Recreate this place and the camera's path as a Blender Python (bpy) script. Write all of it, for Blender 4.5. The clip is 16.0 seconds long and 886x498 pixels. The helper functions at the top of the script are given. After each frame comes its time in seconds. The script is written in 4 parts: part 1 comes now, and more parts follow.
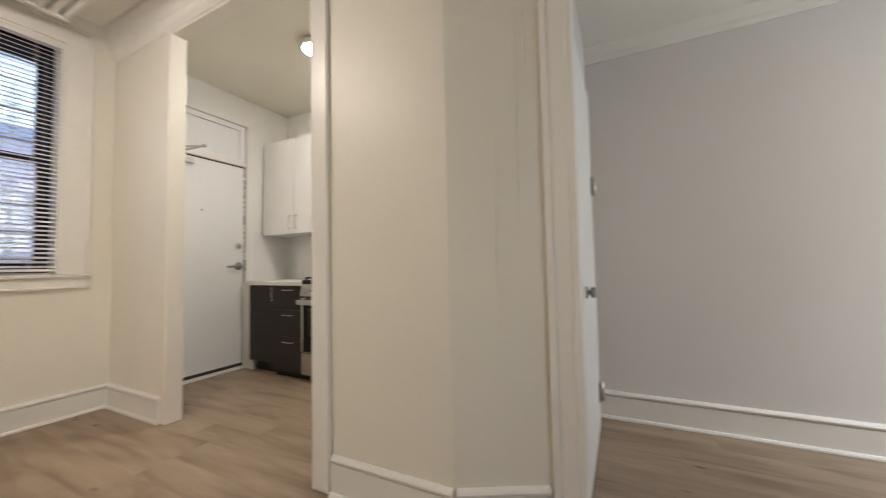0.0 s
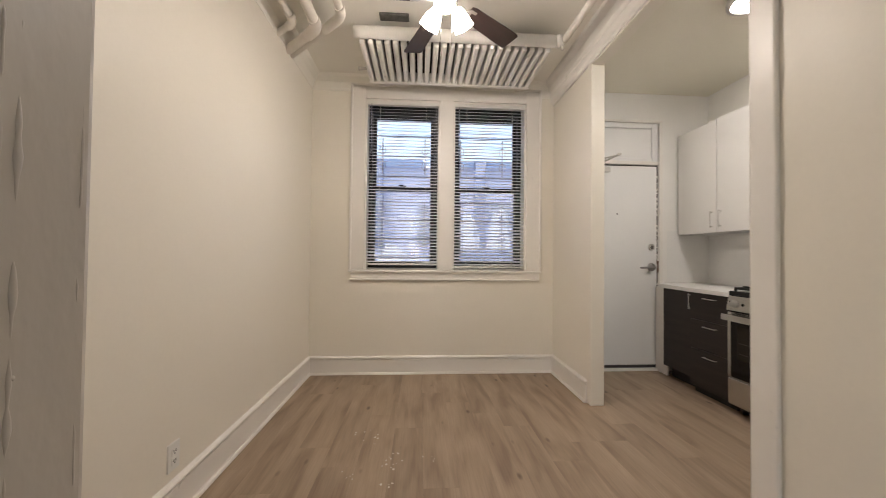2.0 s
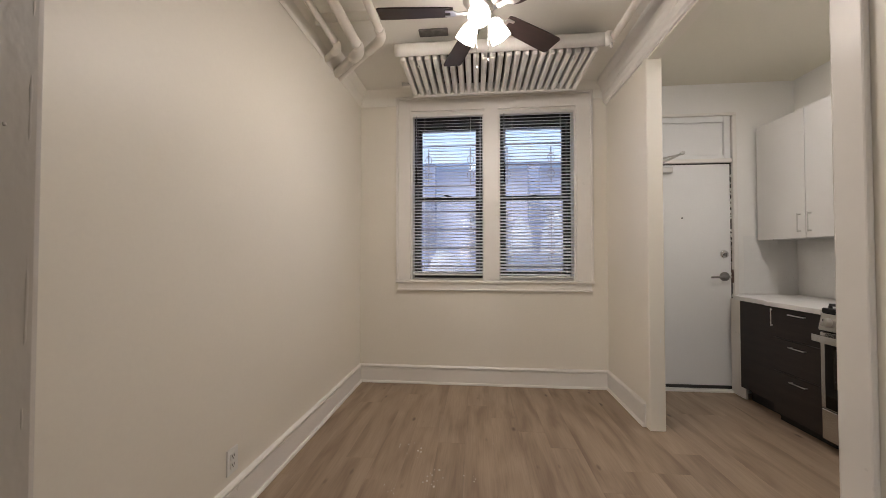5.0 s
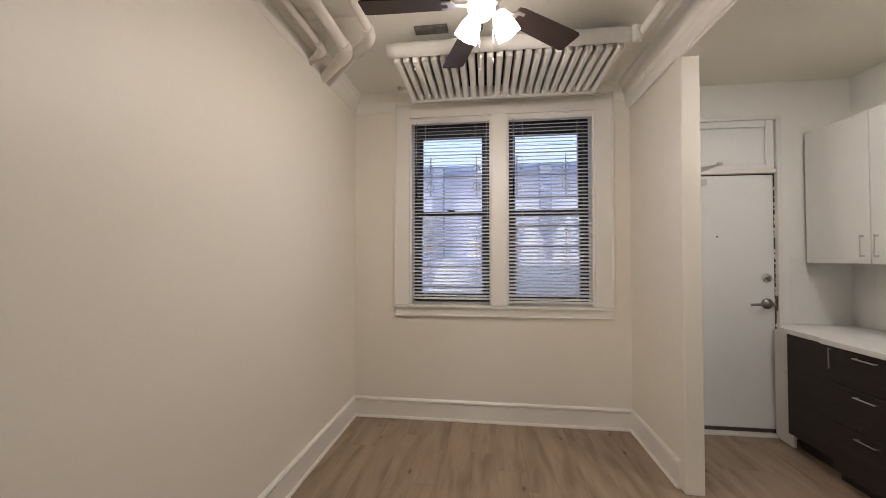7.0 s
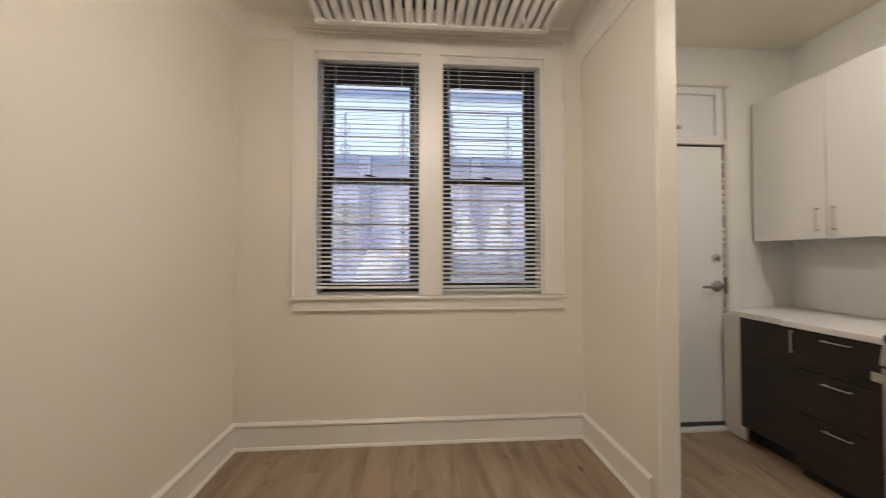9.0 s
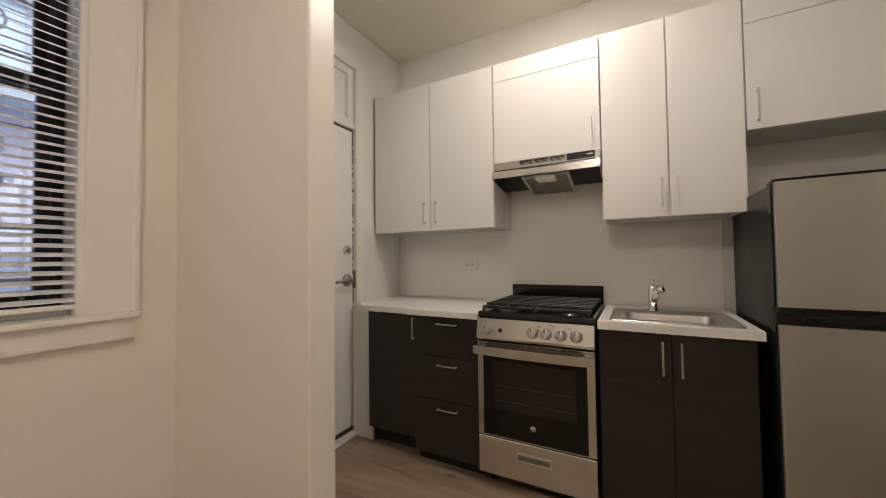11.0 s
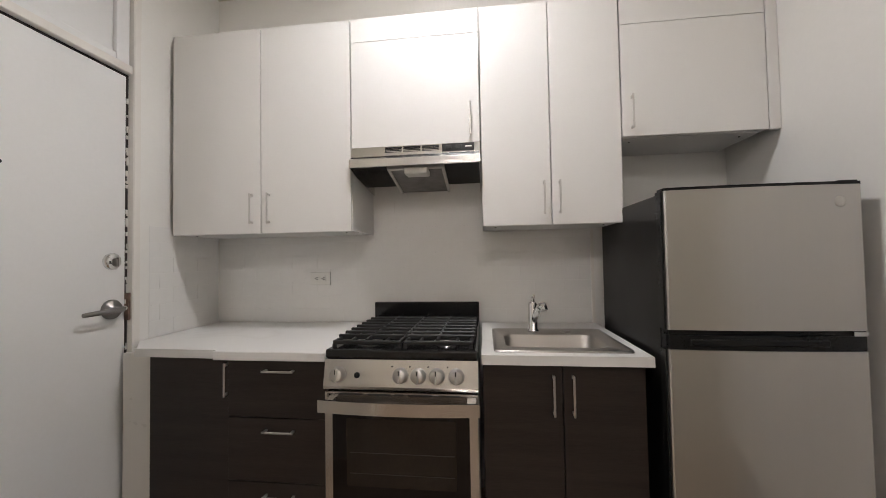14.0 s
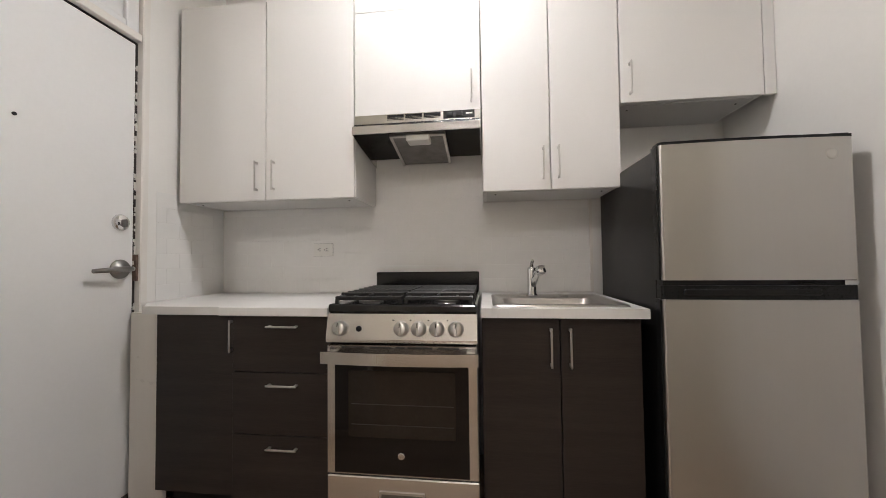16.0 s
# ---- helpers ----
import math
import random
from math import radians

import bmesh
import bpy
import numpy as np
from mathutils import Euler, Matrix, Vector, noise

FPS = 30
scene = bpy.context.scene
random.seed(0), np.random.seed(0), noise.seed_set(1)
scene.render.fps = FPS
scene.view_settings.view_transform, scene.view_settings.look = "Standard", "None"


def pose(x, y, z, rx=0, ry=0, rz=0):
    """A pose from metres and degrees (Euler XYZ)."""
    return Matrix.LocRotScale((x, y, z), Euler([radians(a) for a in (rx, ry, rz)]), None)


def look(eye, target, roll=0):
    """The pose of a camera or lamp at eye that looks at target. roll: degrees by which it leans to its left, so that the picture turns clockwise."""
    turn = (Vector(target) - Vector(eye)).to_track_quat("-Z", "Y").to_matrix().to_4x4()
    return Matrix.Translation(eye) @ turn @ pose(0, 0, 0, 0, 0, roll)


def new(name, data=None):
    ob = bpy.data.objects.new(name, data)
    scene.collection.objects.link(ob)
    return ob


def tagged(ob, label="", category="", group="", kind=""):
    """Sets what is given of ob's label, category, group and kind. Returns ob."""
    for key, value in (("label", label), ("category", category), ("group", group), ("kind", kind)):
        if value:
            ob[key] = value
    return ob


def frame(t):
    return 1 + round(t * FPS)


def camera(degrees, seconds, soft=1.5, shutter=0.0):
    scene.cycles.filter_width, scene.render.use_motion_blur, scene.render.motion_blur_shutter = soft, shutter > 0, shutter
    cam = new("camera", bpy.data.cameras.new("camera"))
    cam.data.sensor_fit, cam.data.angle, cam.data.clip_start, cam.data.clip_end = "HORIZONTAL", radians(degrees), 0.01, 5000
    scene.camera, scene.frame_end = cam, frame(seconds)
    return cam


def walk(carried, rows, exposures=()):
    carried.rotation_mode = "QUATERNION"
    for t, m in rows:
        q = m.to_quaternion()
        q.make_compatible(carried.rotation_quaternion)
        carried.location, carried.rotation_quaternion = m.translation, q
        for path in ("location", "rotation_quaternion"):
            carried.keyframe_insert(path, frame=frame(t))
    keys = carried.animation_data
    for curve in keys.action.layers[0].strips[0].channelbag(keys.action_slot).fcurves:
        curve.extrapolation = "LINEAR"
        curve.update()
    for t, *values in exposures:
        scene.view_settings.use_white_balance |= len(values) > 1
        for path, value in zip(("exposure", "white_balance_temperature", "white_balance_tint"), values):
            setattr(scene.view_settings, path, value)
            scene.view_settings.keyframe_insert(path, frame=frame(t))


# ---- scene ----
cam = camera(102.4, 16.0, soft=0.62, shutter=0.35)
PATH = [
    (0, (-0.013, 0.036, 1.007), (-0.907, 1.823, 1.1), -1.2),
    (0.5, (-0.06, 0.031, 1.066), (-1.456, 1.462, 1.146), -0.4),
    (1, (0.001, 0.048, 1.118), (-1.783, 0.95, 1.174), 0.3),
    (1.5, (0.002, 0.031, 1.159), (-1.952, 0.459, 1.189), 0.6),
    (2, (-0.053, 0.019, 1.144), (-2.049, 0.147, 1.18), 0.6),
    (2.5, (-0.07, 0.039, 1.134), (-2.069, 0.01, 1.177), 0.3),
    (3, (-0.064, 0.074, 1.142), (-2.061, -0.033, 1.182), 0.3),
    (3.5, (-0.057, 0.089, 1.158), (-2.053, -0.042, 1.199), 0.2),
    (4, (-0.056, 0.09, 1.189), (-2.05, -0.058, 1.228), 0.1),
    (6.5, (-0.27, 0.163, 1.341), (-2.256, -0.068, 1.385), 0.0),
    (7, (-0.412, 0.155, 1.429), (-2.397, -0.086, 1.468), 0.0),
    (7.5, (-0.514, 0.169, 1.517), (-2.499, -0.073, 1.548), -0.2),
    (8, (-0.649, 0.188, 1.451), (-2.634, -0.058, 1.484), -0.1),
    (8.5, (-0.843, 0.155, 1.302), (-2.83, -0.072, 1.339), -0.0),
    (9, (-1.079, 0.17, 1.27), (-3.073, 0.317, 1.308), 0.0),
    (9.5, (-1.318, 0.302, 1.18), (-3.18, 1.028, 1.245), -0.1),
    (10, (-1.573, 0.39, 1.177), (-3.129, 1.645, 1.243), -0.4),
    (12.5, (-1.943, 0.893, 1.203), (-2.384, 2.844, 1.256), -1.0),
    (13, (-1.995, 0.988, 1.221), (-2.304, 2.964, 1.271), -1.0),
    (13.5, (-2.019, 1.026, 1.225), (-2.252, 3.012, 1.277), -0.9),
    (14, (-1.984, 1.036, 1.236), (-2.213, 3.022, 1.292), -1.0),
    (14.5, (-1.955, 1.039, 1.21), (-2.185, 3.025, 1.271), -1.0),
    (15, (-1.949, 1.026, 1.139), (-2.184, 3.011, 1.203), -0.8),
    (15.5, (-1.966, 1.016, 1.076), (-2.201, 3.001, 1.14), -0.6),
    (16, (-1.978, 1.01, 1.067), (-2.217, 2.995, 1.13), -0.7),
]
EXPOSURES = [(0, 1.0, 6500, 10), (1, 0.80, 6600, 13), (2, 0.80, 6550, 13), (3.5, 0.55, 6400, 14), (7, 0.52, 6450, 14), (9, 0.57, 6900, 13), (10.2, 0.42, 7250, 13), (12.3, 0.74, 6150, 13), (14, 0.75, 6050, 13), (15, 0.84, 6050, 13), (16, 1.0, 6050, 13)]
walk(cam, [(t, look(eye, target, roll)) for t, eye, target, roll in PATH], EXPOSURES)

# ---- light ----
world = bpy.data.worlds.new("sky")
scene.world = world
world.use_nodes = True
sky_tex = world.node_tree.nodes.new("ShaderNodeTexSky")
sky_tex.sky_type = "NISHITA"
sky_tex.sun_disc = False
sky_tex.sun_elevation = radians(32)
sky_tex.sun_rotation = radians(107)
world.node_tree.links.new(sky_tex.outputs[0], world.node_tree.nodes["Background"].inputs[0])
world.node_tree.nodes["Background"].inputs[1].default_value = 0.15
sun = new("sun", bpy.data.lights.new("sun", "SUN"))
sun.data.energy, sun.data.angle, sun.data.color = 1.5, radians(25), (0.82, 0.90, 1.0)
sun.matrix_world = look((0, 0, 30), (-26, 8, 5))
FAN_GLOW, BULB_GLOW, DOME_GLOW = 12.0, 164.0, 82.0
# fill lamps in two unseen, assumed windows, added to brighten bedroom and nook
for at, to, w, h, power in (((2.66, 2.1, 1.55), (0, 2.1, 1.45), 0.8, 1.3, 6.0), ((2.66, -0.7, 1.6), (0, -0.5, 1.5), 1.4, 1.4, 5.5)):
    lamp = new("window_daylight", bpy.data.lights.new("window_daylight", "AREA"))
    lamp.data.shape, lamp.data.size, lamp.data.size_y, lamp.data.energy, lamp.data.color = "RECTANGLE", w, h, power, (0.93, 0.96, 1.0)
    lamp.matrix_world = look(at, to)


# ---- materials ----
def mat(name, col, rough=0.5, metal=0.0, var=0.06, scale=3.0, fine=90.0, bump=0.03, stretch=(1, 1, 1), rvar=0.08, coat=0.0, dist=0.002, spec=0.5):
    m = bpy.data.materials.new(name)
    m.use_nodes = True
    nt = m.node_tree
    b = nt.nodes["Principled BSDF"]
    tc = nt.nodes.new("ShaderNodeTexCoord")
    mp = nt.nodes.new("ShaderNodeMapping")
    mp.inputs["Scale"].default_value = stretch
    nt.links.new(tc.outputs["Object"], mp.inputs[0])
    n1, n2 = nt.nodes.new("ShaderNodeTexNoise"), nt.nodes.new("ShaderNodeTexNoise")
    n1.inputs["Scale"].default_value, n2.inputs["Scale"].default_value = scale, fine
    n1.inputs["Detail"].default_value, n2.inputs["Detail"].default_value = 5, 4
    for n in (n1, n2):
        nt.links.new(mp.outputs[0], n.inputs["Vector"])
    add = nt.nodes.new("ShaderNodeMix")
    add.data_type = "FLOAT"
    add.inputs[0].default_value = 0.4
    nt.links.new(n1.outputs[0], add.inputs[2])
    nt.links.new(n2.outputs[0], add.inputs[3])
    ramp = nt.nodes.new("ShaderNodeValToRGB")
    lo = [max(0, c * (1 - var * 2)) for c in col]
    hi = [min(1, c * (1 + var * 2)) for c in col]
    ramp.color_ramp.elements[0].color, ramp.color_ramp.elements[1].color = (*lo, 1), (*hi, 1)
    ramp.color_ramp.elements[0].position, ramp.color_ramp.elements[1].position = 0.25, 0.75
    nt.links.new(add.outputs[0], ramp.inputs[0])
    nt.links.new(ramp.outputs[0], b.inputs["Base Color"])
    rr = nt.nodes.new("ShaderNodeMapRange")
    rr.inputs["From Min"].default_value, rr.inputs["From Max"].default_value = 0.3, 0.7
    rr.inputs["To Min"].default_value, rr.inputs["To Max"].default_value = max(0.02, rough - rvar), min(1, rough + rvar)
    nt.links.new(add.outputs[0], rr.inputs[0])
    nt.links.new(rr.outputs[0], b.inputs["Roughness"])
    b.inputs["Metallic"].default_value = metal
    b.inputs["Coat Weight"].default_value = coat
    b.inputs["Specular IOR Level"].default_value = spec
    if bump:
        bp = nt.nodes.new("ShaderNodeBump")
        bp.inputs["Strength"].default_value, bp.inputs["Distance"].default_value = bump, dist
        nt.links.new(add.outputs[0], bp.inputs["Height"])
        nt.links.new(bp.outputs[0], b.inputs["Normal"])
    return m


def glow(name, col, strength):
    m = bpy.data.materials.new(name)
    m.use_nodes = True
    b = m.node_tree.nodes["Principled BSDF"]
    b.inputs["Base Color"].default_value = (0.9, 0.9, 0.88, 1)
    b.inputs["Emission Color"].default_value = (*col, 1)
    b.inputs["Emission Strength"].default_value = strength
    return m


def glass(name, col, rough):
    m = bpy.data.materials.new(name)
    m.use_nodes = True
    b = m.node_tree.nodes["Principled BSDF"]
    b.inputs["Base Color"].default_value = (*col, 1)
    b.inputs["Transmission Weight"].default_value = 1
    b.inputs["Roughness"].default_value = rough
    b.inputs["IOR"].default_value = 1.45
    return m


def floor_wood():
    m = bpy.data.materials.new("oak_plank")
    m.use_nodes = True
    nt = m.node_tree
    b = nt.nodes["Principled BSDF"]
    tc, oi = nt.nodes.new("ShaderNodeTexCoord"), nt.nodes.new("ShaderNodeObjectInfo")
    off = nt.nodes.new("ShaderNodeVectorMath")
    off.operation = "MULTIPLY_ADD"
    comb = nt.nodes.new("ShaderNodeCombineXYZ")
    for i in range(3):
        nt.links.new(oi.outputs["Random"], comb.inputs[i])
    nt.links.new(comb.outputs[0], off.inputs[0])
    off.inputs[1].default_value = (37, 53, 11)
    nt.links.new(tc.outputs["Object"], off.inputs[2])

    def noise_at(sx, sy, scale, detail, dist=0.0):
        mp = nt.nodes.new("ShaderNodeMapping")
        mp.inputs["Scale"].default_value = (sx, sy, 1)
        nt.links.new(off.outputs[0], mp.inputs[0])
        n = nt.nodes.new("ShaderNodeTexNoise")
        n.inputs["Scale"].default_value, n.inputs["Detail"].default_value, n.inputs["Distortion"].default_value = scale, detail, dist
        nt.links.new(mp.outputs[0], n.inputs["Vector"])
        return n.outputs[0]

    broad, grain = noise_at(1.2, 7.0, 1.3, 2.5, 0.5), noise_at(2.0, 40.0, 3.0, 6)
    r1 = nt.nodes.new("ShaderNodeValToRGB")
    e = r1.color_ramp.elements
    e[0].position, e[0].color = 0.30, (0.228, 0.162, 0.112, 1)
    e[1].position, e[1].color = 0.70, (0.396, 0.298, 0.210, 1)
    mid = e.new(0.5)
    mid.color = (0.338, 0.252, 0.176, 1)
    nt.links.new(broad, r1.inputs[0])
    g = nt.nodes.new("ShaderNodeMix")
    g.data_type, g.blend_type = "RGBA", "MULTIPLY"
    g.inputs[0].default_value = 0.42
    gr = nt.nodes.new("ShaderNodeValToRGB")
    gr.color_ramp.elements[0].position, gr.color_ramp.elements[0].color = 0.32, (0.62, 0.58, 0.55, 1)
    gr.color_ramp.elements[1].position, gr.color_ramp.elements[1].color = 0.62, (1, 1, 1, 1)
    nt.links.new(grain, gr.inputs[0])
    nt.links.new(r1.outputs[0], g.inputs[6])
    nt.links.new(gr.outputs[0], g.inputs[7])
    # knots: sparse cells
    mp = nt.nodes.new("ShaderNodeMapping")
    mp.inputs["Scale"].default_value = (1.5, 3.6, 1)
    nt.links.new(off.outputs[0], mp.inputs[0])
    vo = nt.nodes.new("ShaderNodeTexVoronoi")
    vo.inputs["Scale"].default_value = 2.1
    nt.links.new(mp.outputs[0], vo.inputs["Vector"])
    kr = nt.nodes.new("ShaderNodeValToRGB")
    kr.color_ramp.elements[0].position, kr.color_ramp.elements[0].color = 0.03, (0.22, 0.18, 0.16, 1)
    kr.color_ramp.elements[1].position, kr.color_ramp.elements[1].color = 0.13, (1, 1, 1, 1)
    nt.links.new(vo.outputs["Distance"], kr.inputs[0])
    k = nt.nodes.new("ShaderNodeMix")
    k.data_type, k.blend_type = "RGBA", "MULTIPLY"
    k.inputs[0].default_value = 0.85
    nt.links.new(g.outputs[2], k.inputs[6])
    nt.links.new(kr.outputs[0], k.inputs[7])
    # plank to plank tone
    hs = nt.nodes.new("ShaderNodeHueSaturation")
    vr = nt.nodes.new("ShaderNodeMapRange")
    vr.inputs["To Min"].default_value, vr.inputs["To Max"].default_value = 0.965, 1.035
    nt.links.new(oi.outputs["Random"], vr.inputs[0])
    nt.links.new(vr.outputs[0], hs.inputs["Value"])
    nt.links.new(k.outputs[2], hs.inputs["Color"])
    nt.links.new(hs.outputs[0], b.inputs["Base Color"])
    rr = nt.nodes.new("ShaderNodeMapRange")
    rr.inputs["To Min"].default_value, rr.inputs["To Max"].default_value = 0.36, 0.62
    nt.links.new(grain, rr.inputs[0])
    nt.links.new(rr.outputs[0], b.inputs["Roughness"])
    bp = nt.nodes.new("ShaderNodeBump")
    bp.inputs["Strength"].default_value, bp.inputs["Distance"].default_value = 0.12, 0.001
    nt.links.new(grain, bp.inputs["Height"])
    nt.links.new(bp.outputs[0], b.inputs["Normal"])
    return m


def marble_top():
    m = mat("marble_laminate", (0.8, 0.79, 0.77), 0.36, var=0.006, scale=2, bump=0.0, rvar=0.02)
    nt = m.node_tree
    b = nt.nodes["Principled BSDF"]
    old = b.inputs["Base Color"].links[0].from_socket
    tc = nt.nodes.new("ShaderNodeTexCoord")
    n = nt.nodes.new("ShaderNodeTexNoise")
    n.inputs["Scale"].default_value, n.inputs["Detail"].default_value, n.inputs["Distortion"].default_value = 1.1, 3, 1.2
    nt.links.new(tc.outputs["Object"], n.inputs["Vector"])
    r = nt.nodes.new("ShaderNodeValToRGB")
    r.color_ramp.elements[0].position, r.color_ramp.elements[0].color = 0.47, (1, 1, 1, 1)
    r.color_ramp.elements[1].position, r.color_ramp.elements[1].color = 0.53, (1, 1, 1, 1)
    r.color_ramp.elements.new(0.5).color = (0.78, 0.76, 0.73, 1)
    nt.links.new(n.outputs[0], r.inputs[0])
    x = nt.nodes.new("ShaderNodeMix")
    x.data_type, x.blend_type = "RGBA", "MULTIPLY"
    x.inputs[0].default_value = 0.22
    nt.links.new(old, x.inputs[6])
    nt.links.new(r.outputs[0], x.inputs[7])
    nt.links.new(x.outputs[2], b.inputs["Base Color"])
    return m


WALL = mat("cream_wall_paint", (0.815, 0.772, 0.678), 0.45, var=0.014, scale=1.2, fine=60, bump=0.12, dist=0.0015)
WALLG = mat("cream_gloss_paint", (0.80, 0.755, 0.665), 0.36, var=0.008, scale=1.2, fine=20, bump=0.015, dist=0.001, rvar=0.03)
KWALL = mat("white_wall_paint", (0.85, 0.835, 0.80), 0.5, var=0.012, scale=1.2, fine=60, bump=0.12, dist=0.0015)
BWALL = mat("bedroom_paint", (0.72, 0.69, 0.665), 0.6, var=0.012, scale=1.2, fine=60, bump=0.1)
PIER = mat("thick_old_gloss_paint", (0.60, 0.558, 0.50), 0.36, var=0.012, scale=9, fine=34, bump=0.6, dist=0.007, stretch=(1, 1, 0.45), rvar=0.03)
TRIM = mat("gloss_trim_paint", (0.82, 0.79, 0.74), 0.34, var=0.01, scale=4, fine=30, bump=0.015, dist=0.001)
CEILK = mat("kitchen_ceiling_paint", (0.81, 0.775, 0.665), 0.55, var=0.015, scale=1.5, fine=50, bump=0.12)
CEIL = mat("ceiling_paint", (0.84, 0.815, 0.74), 0.7, var=0.015, scale=1.5, fine=50, bump=0.15)
OAK = floor_wood()
SUBFLOOR = mat("subfloor", (0.10, 0.075, 0.05), 0.8)
DOORP = mat("door_paint", (0.83, 0.83, 0.82), 0.38, var=0.012, scale=2.5, fine=70, bump=0.06)
LAM = mat("white_laminate", (0.79, 0.775, 0.75), 0.35, var=0.01, scale=2, fine=140, bump=0.04)
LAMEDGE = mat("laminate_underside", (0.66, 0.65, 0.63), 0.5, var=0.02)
DARK = mat("espresso_laminate", (0.033, 0.0255, 0.022), 0.42, var=0.2, scale=3, fine=40, stretch=(0.6, 9, 9), bump=0.08, dist=0.001, spec=0.3)
TOE = mat("toe_board", (0.012, 0.010, 0.009), 0.6)
MARBLE = marble_top()
STEEL = mat("brushed_steel", (0.58, 0.56, 0.535), 0.31, 1.0, var=0.006, scale=1.5, fine=60, stretch=(40, 40, 0.5), rvar=0.015, bump=0.006, dist=0.0003)
STEELH = mat("brushed_steel_horizontal", (0.69, 0.675, 0.655), 0.22, 1.0, var=0.005, scale=1.5, fine=60, stretch=(0.5, 40, 40), rvar=0.012, bump=0.0)
SINKM = mat("sink_steel", (0.50, 0.475, 0.445), 0.30, 1.0, var=0.006, fine=120, rvar=0.015, bump=0.0)
NICKEL = mat("satin_nickel", (0.64, 0.62, 0.59), 0.30, 1.0, var=0.008, rvar=0.02, bump=0.0)
SATIN = mat("dull_satin_metal", (0.27, 0.26, 0.25), 0.34, 1.0, var=0.01, rvar=0.03, bump=0.0)
CHROME = mat("chrome", (0.72, 0.72, 0.72), 0.08, 1.0, var=0.01, rvar=0.03, bump=0.0)
ENAMEL = mat("black_enamel", (0.012, 0.012, 0.012), 0.12, var=0.1, bump=0.0, rvar=0.04)
IRON = mat("cast_iron", (0.014, 0.0135, 0.013), 0.5, var=0.15, fine=200, bump=0.2)
BLACKP = mat("black_plastic", (0.009, 0.009, 0.009), 0.3, var=0.1, fine=180, bump=0.06, spec=0.3)
FSIDE = mat("fridge_side_paint", (0.011, 0.010, 0.010), 0.36, var=0.06, fine=300, bump=0.12, dist=0.0008, spec=0.3)
OVENG = mat("oven_door_glass", (0.008, 0.006, 0.0055), 0.06, var=0.05, bump=0.0, rvar=0.02, spec=0.35)
OVENW = mat("oven_window_glass", (0.022, 0.017, 0.013), 0.08, var=0.15, scale=6, bump=0.0, rvar=0.02, spec=0.4)
TILE = mat("white_glazed_tile", (0.86, 0.85, 0.825), 0.16, var=0.012, scale=7, fine=30, bump=0.05, dist=0.001, rvar=0.03)
GROUT = mat("white_grout", (0.85, 0.84, 0.815), 0.6, var=0.01, fine=200, bump=0.05)
PLASTIC = mat("white_plastic", (0.80, 0.79, 0.75), 0.35, var=0.01, bump=0.0)
SLOTM = mat("slot_dark", (0.03, 0.03, 0.03), 0.6, bump=0.0)
RADP = mat("radiator_enamel", (0.80, 0.78, 0.73), 0.35, var=0.02, scale=12, fine=60, bump=0.25, dist=0.002)
PIPEP = mat("painted_pipe_wrap", (0.76, 0.72, 0.65), 0.5, var=0.02, scale=10, fine=45, bump=0.35, dist=0.004)
BLADE = mat("dark_walnut_blade", (0.030, 0.017, 0.014), 0.4, var=0.25, scale=3, fine=30, stretch=(2, 14, 2), bump=0.06)
SHADE = glow("lit_frosted_glass", (1.0, 0.905, 0.81), FAN_GLOW)
BULB = glow("lit_bulb_mouth", (1.0, 0.905, 0.81), BULB_GLOW)
DOME = glow("lit_dome_glass", (1.0, 0.95, 0.885), DOME_GLOW)
SASH = mat("black_window_frame", (0.010, 0.010, 0.011), 0.4, var=0.1, bump=0.03)
SLAT = mat("white_vinyl_slat", (0.90, 0.89, 0.89), 0.4, var=0.01, bump=0.0)
sl = SLAT.node_tree
tl, mx = sl.nodes.new("ShaderNodeBsdfTranslucent"), sl.nodes.new("ShaderNodeMixShader")
tl.inputs[0].default_value = (0.88, 0.86, 0.94, 1)
mx.inputs[0].default_value = 0.34
sl.links.new(sl.nodes["Principled BSDF"].outputs[0], mx.inputs[1])
sl.links.new(tl.outputs[0], mx.inputs[2])
sl.links.new(mx.outputs[0], sl.nodes["Material Output"].inputs[0])
# rolled steel: gloss stretched upright by the fine horizontal grain
nt = STEEL.node_tree
tg = nt.nodes.new("ShaderNodeTangent")
tg.direction_type, tg.axis = "RADIAL", "Z"
nt.links.new(tg.outputs[0], nt.nodes["Principled BSDF"].inputs["Tangent"])
nt.nodes["Principled BSDF"].inputs["Anisotropic"].default_value = 0.85
nt.nodes["Principled BSDF"].inputs["Anisotropic Rotation"].default_value = 0.25
CORD = mat("blind_cord", (0.75, 0.73, 0.70), 0.8, bump=0.0)
SCREEN = mat("insect_screen_mesh", (0.46, 0.44, 0.47), 0.7, var=0.05, bump=0.0)
sc = SCREEN.node_tree
tr, mx = sc.nodes.new("ShaderNodeBsdfTransparent"), sc.nodes.new("ShaderNodeMixShader")
mx.inputs[0].default_value = 0.14
sc.links.new(tr.outputs[0], mx.inputs[1])
sc.links.new(sc.nodes["Principled BSDF"].outputs[0], mx.inputs[2])
sc.links.new(mx.outputs[0], sc.nodes["Material Output"].inputs[0])
PANE = glass("window_glass", (0.97, 0.98, 1.0), 0.0)
GUARD = mat("painted_iron_guard", (0.42, 0.36, 0.35), 0.6, var=0.1)
FACADE = mat("pale_siding", (0.64, 0.67, 0.82), 0.8, var=0.06, scale=1.5, fine=20, bump=0.1)
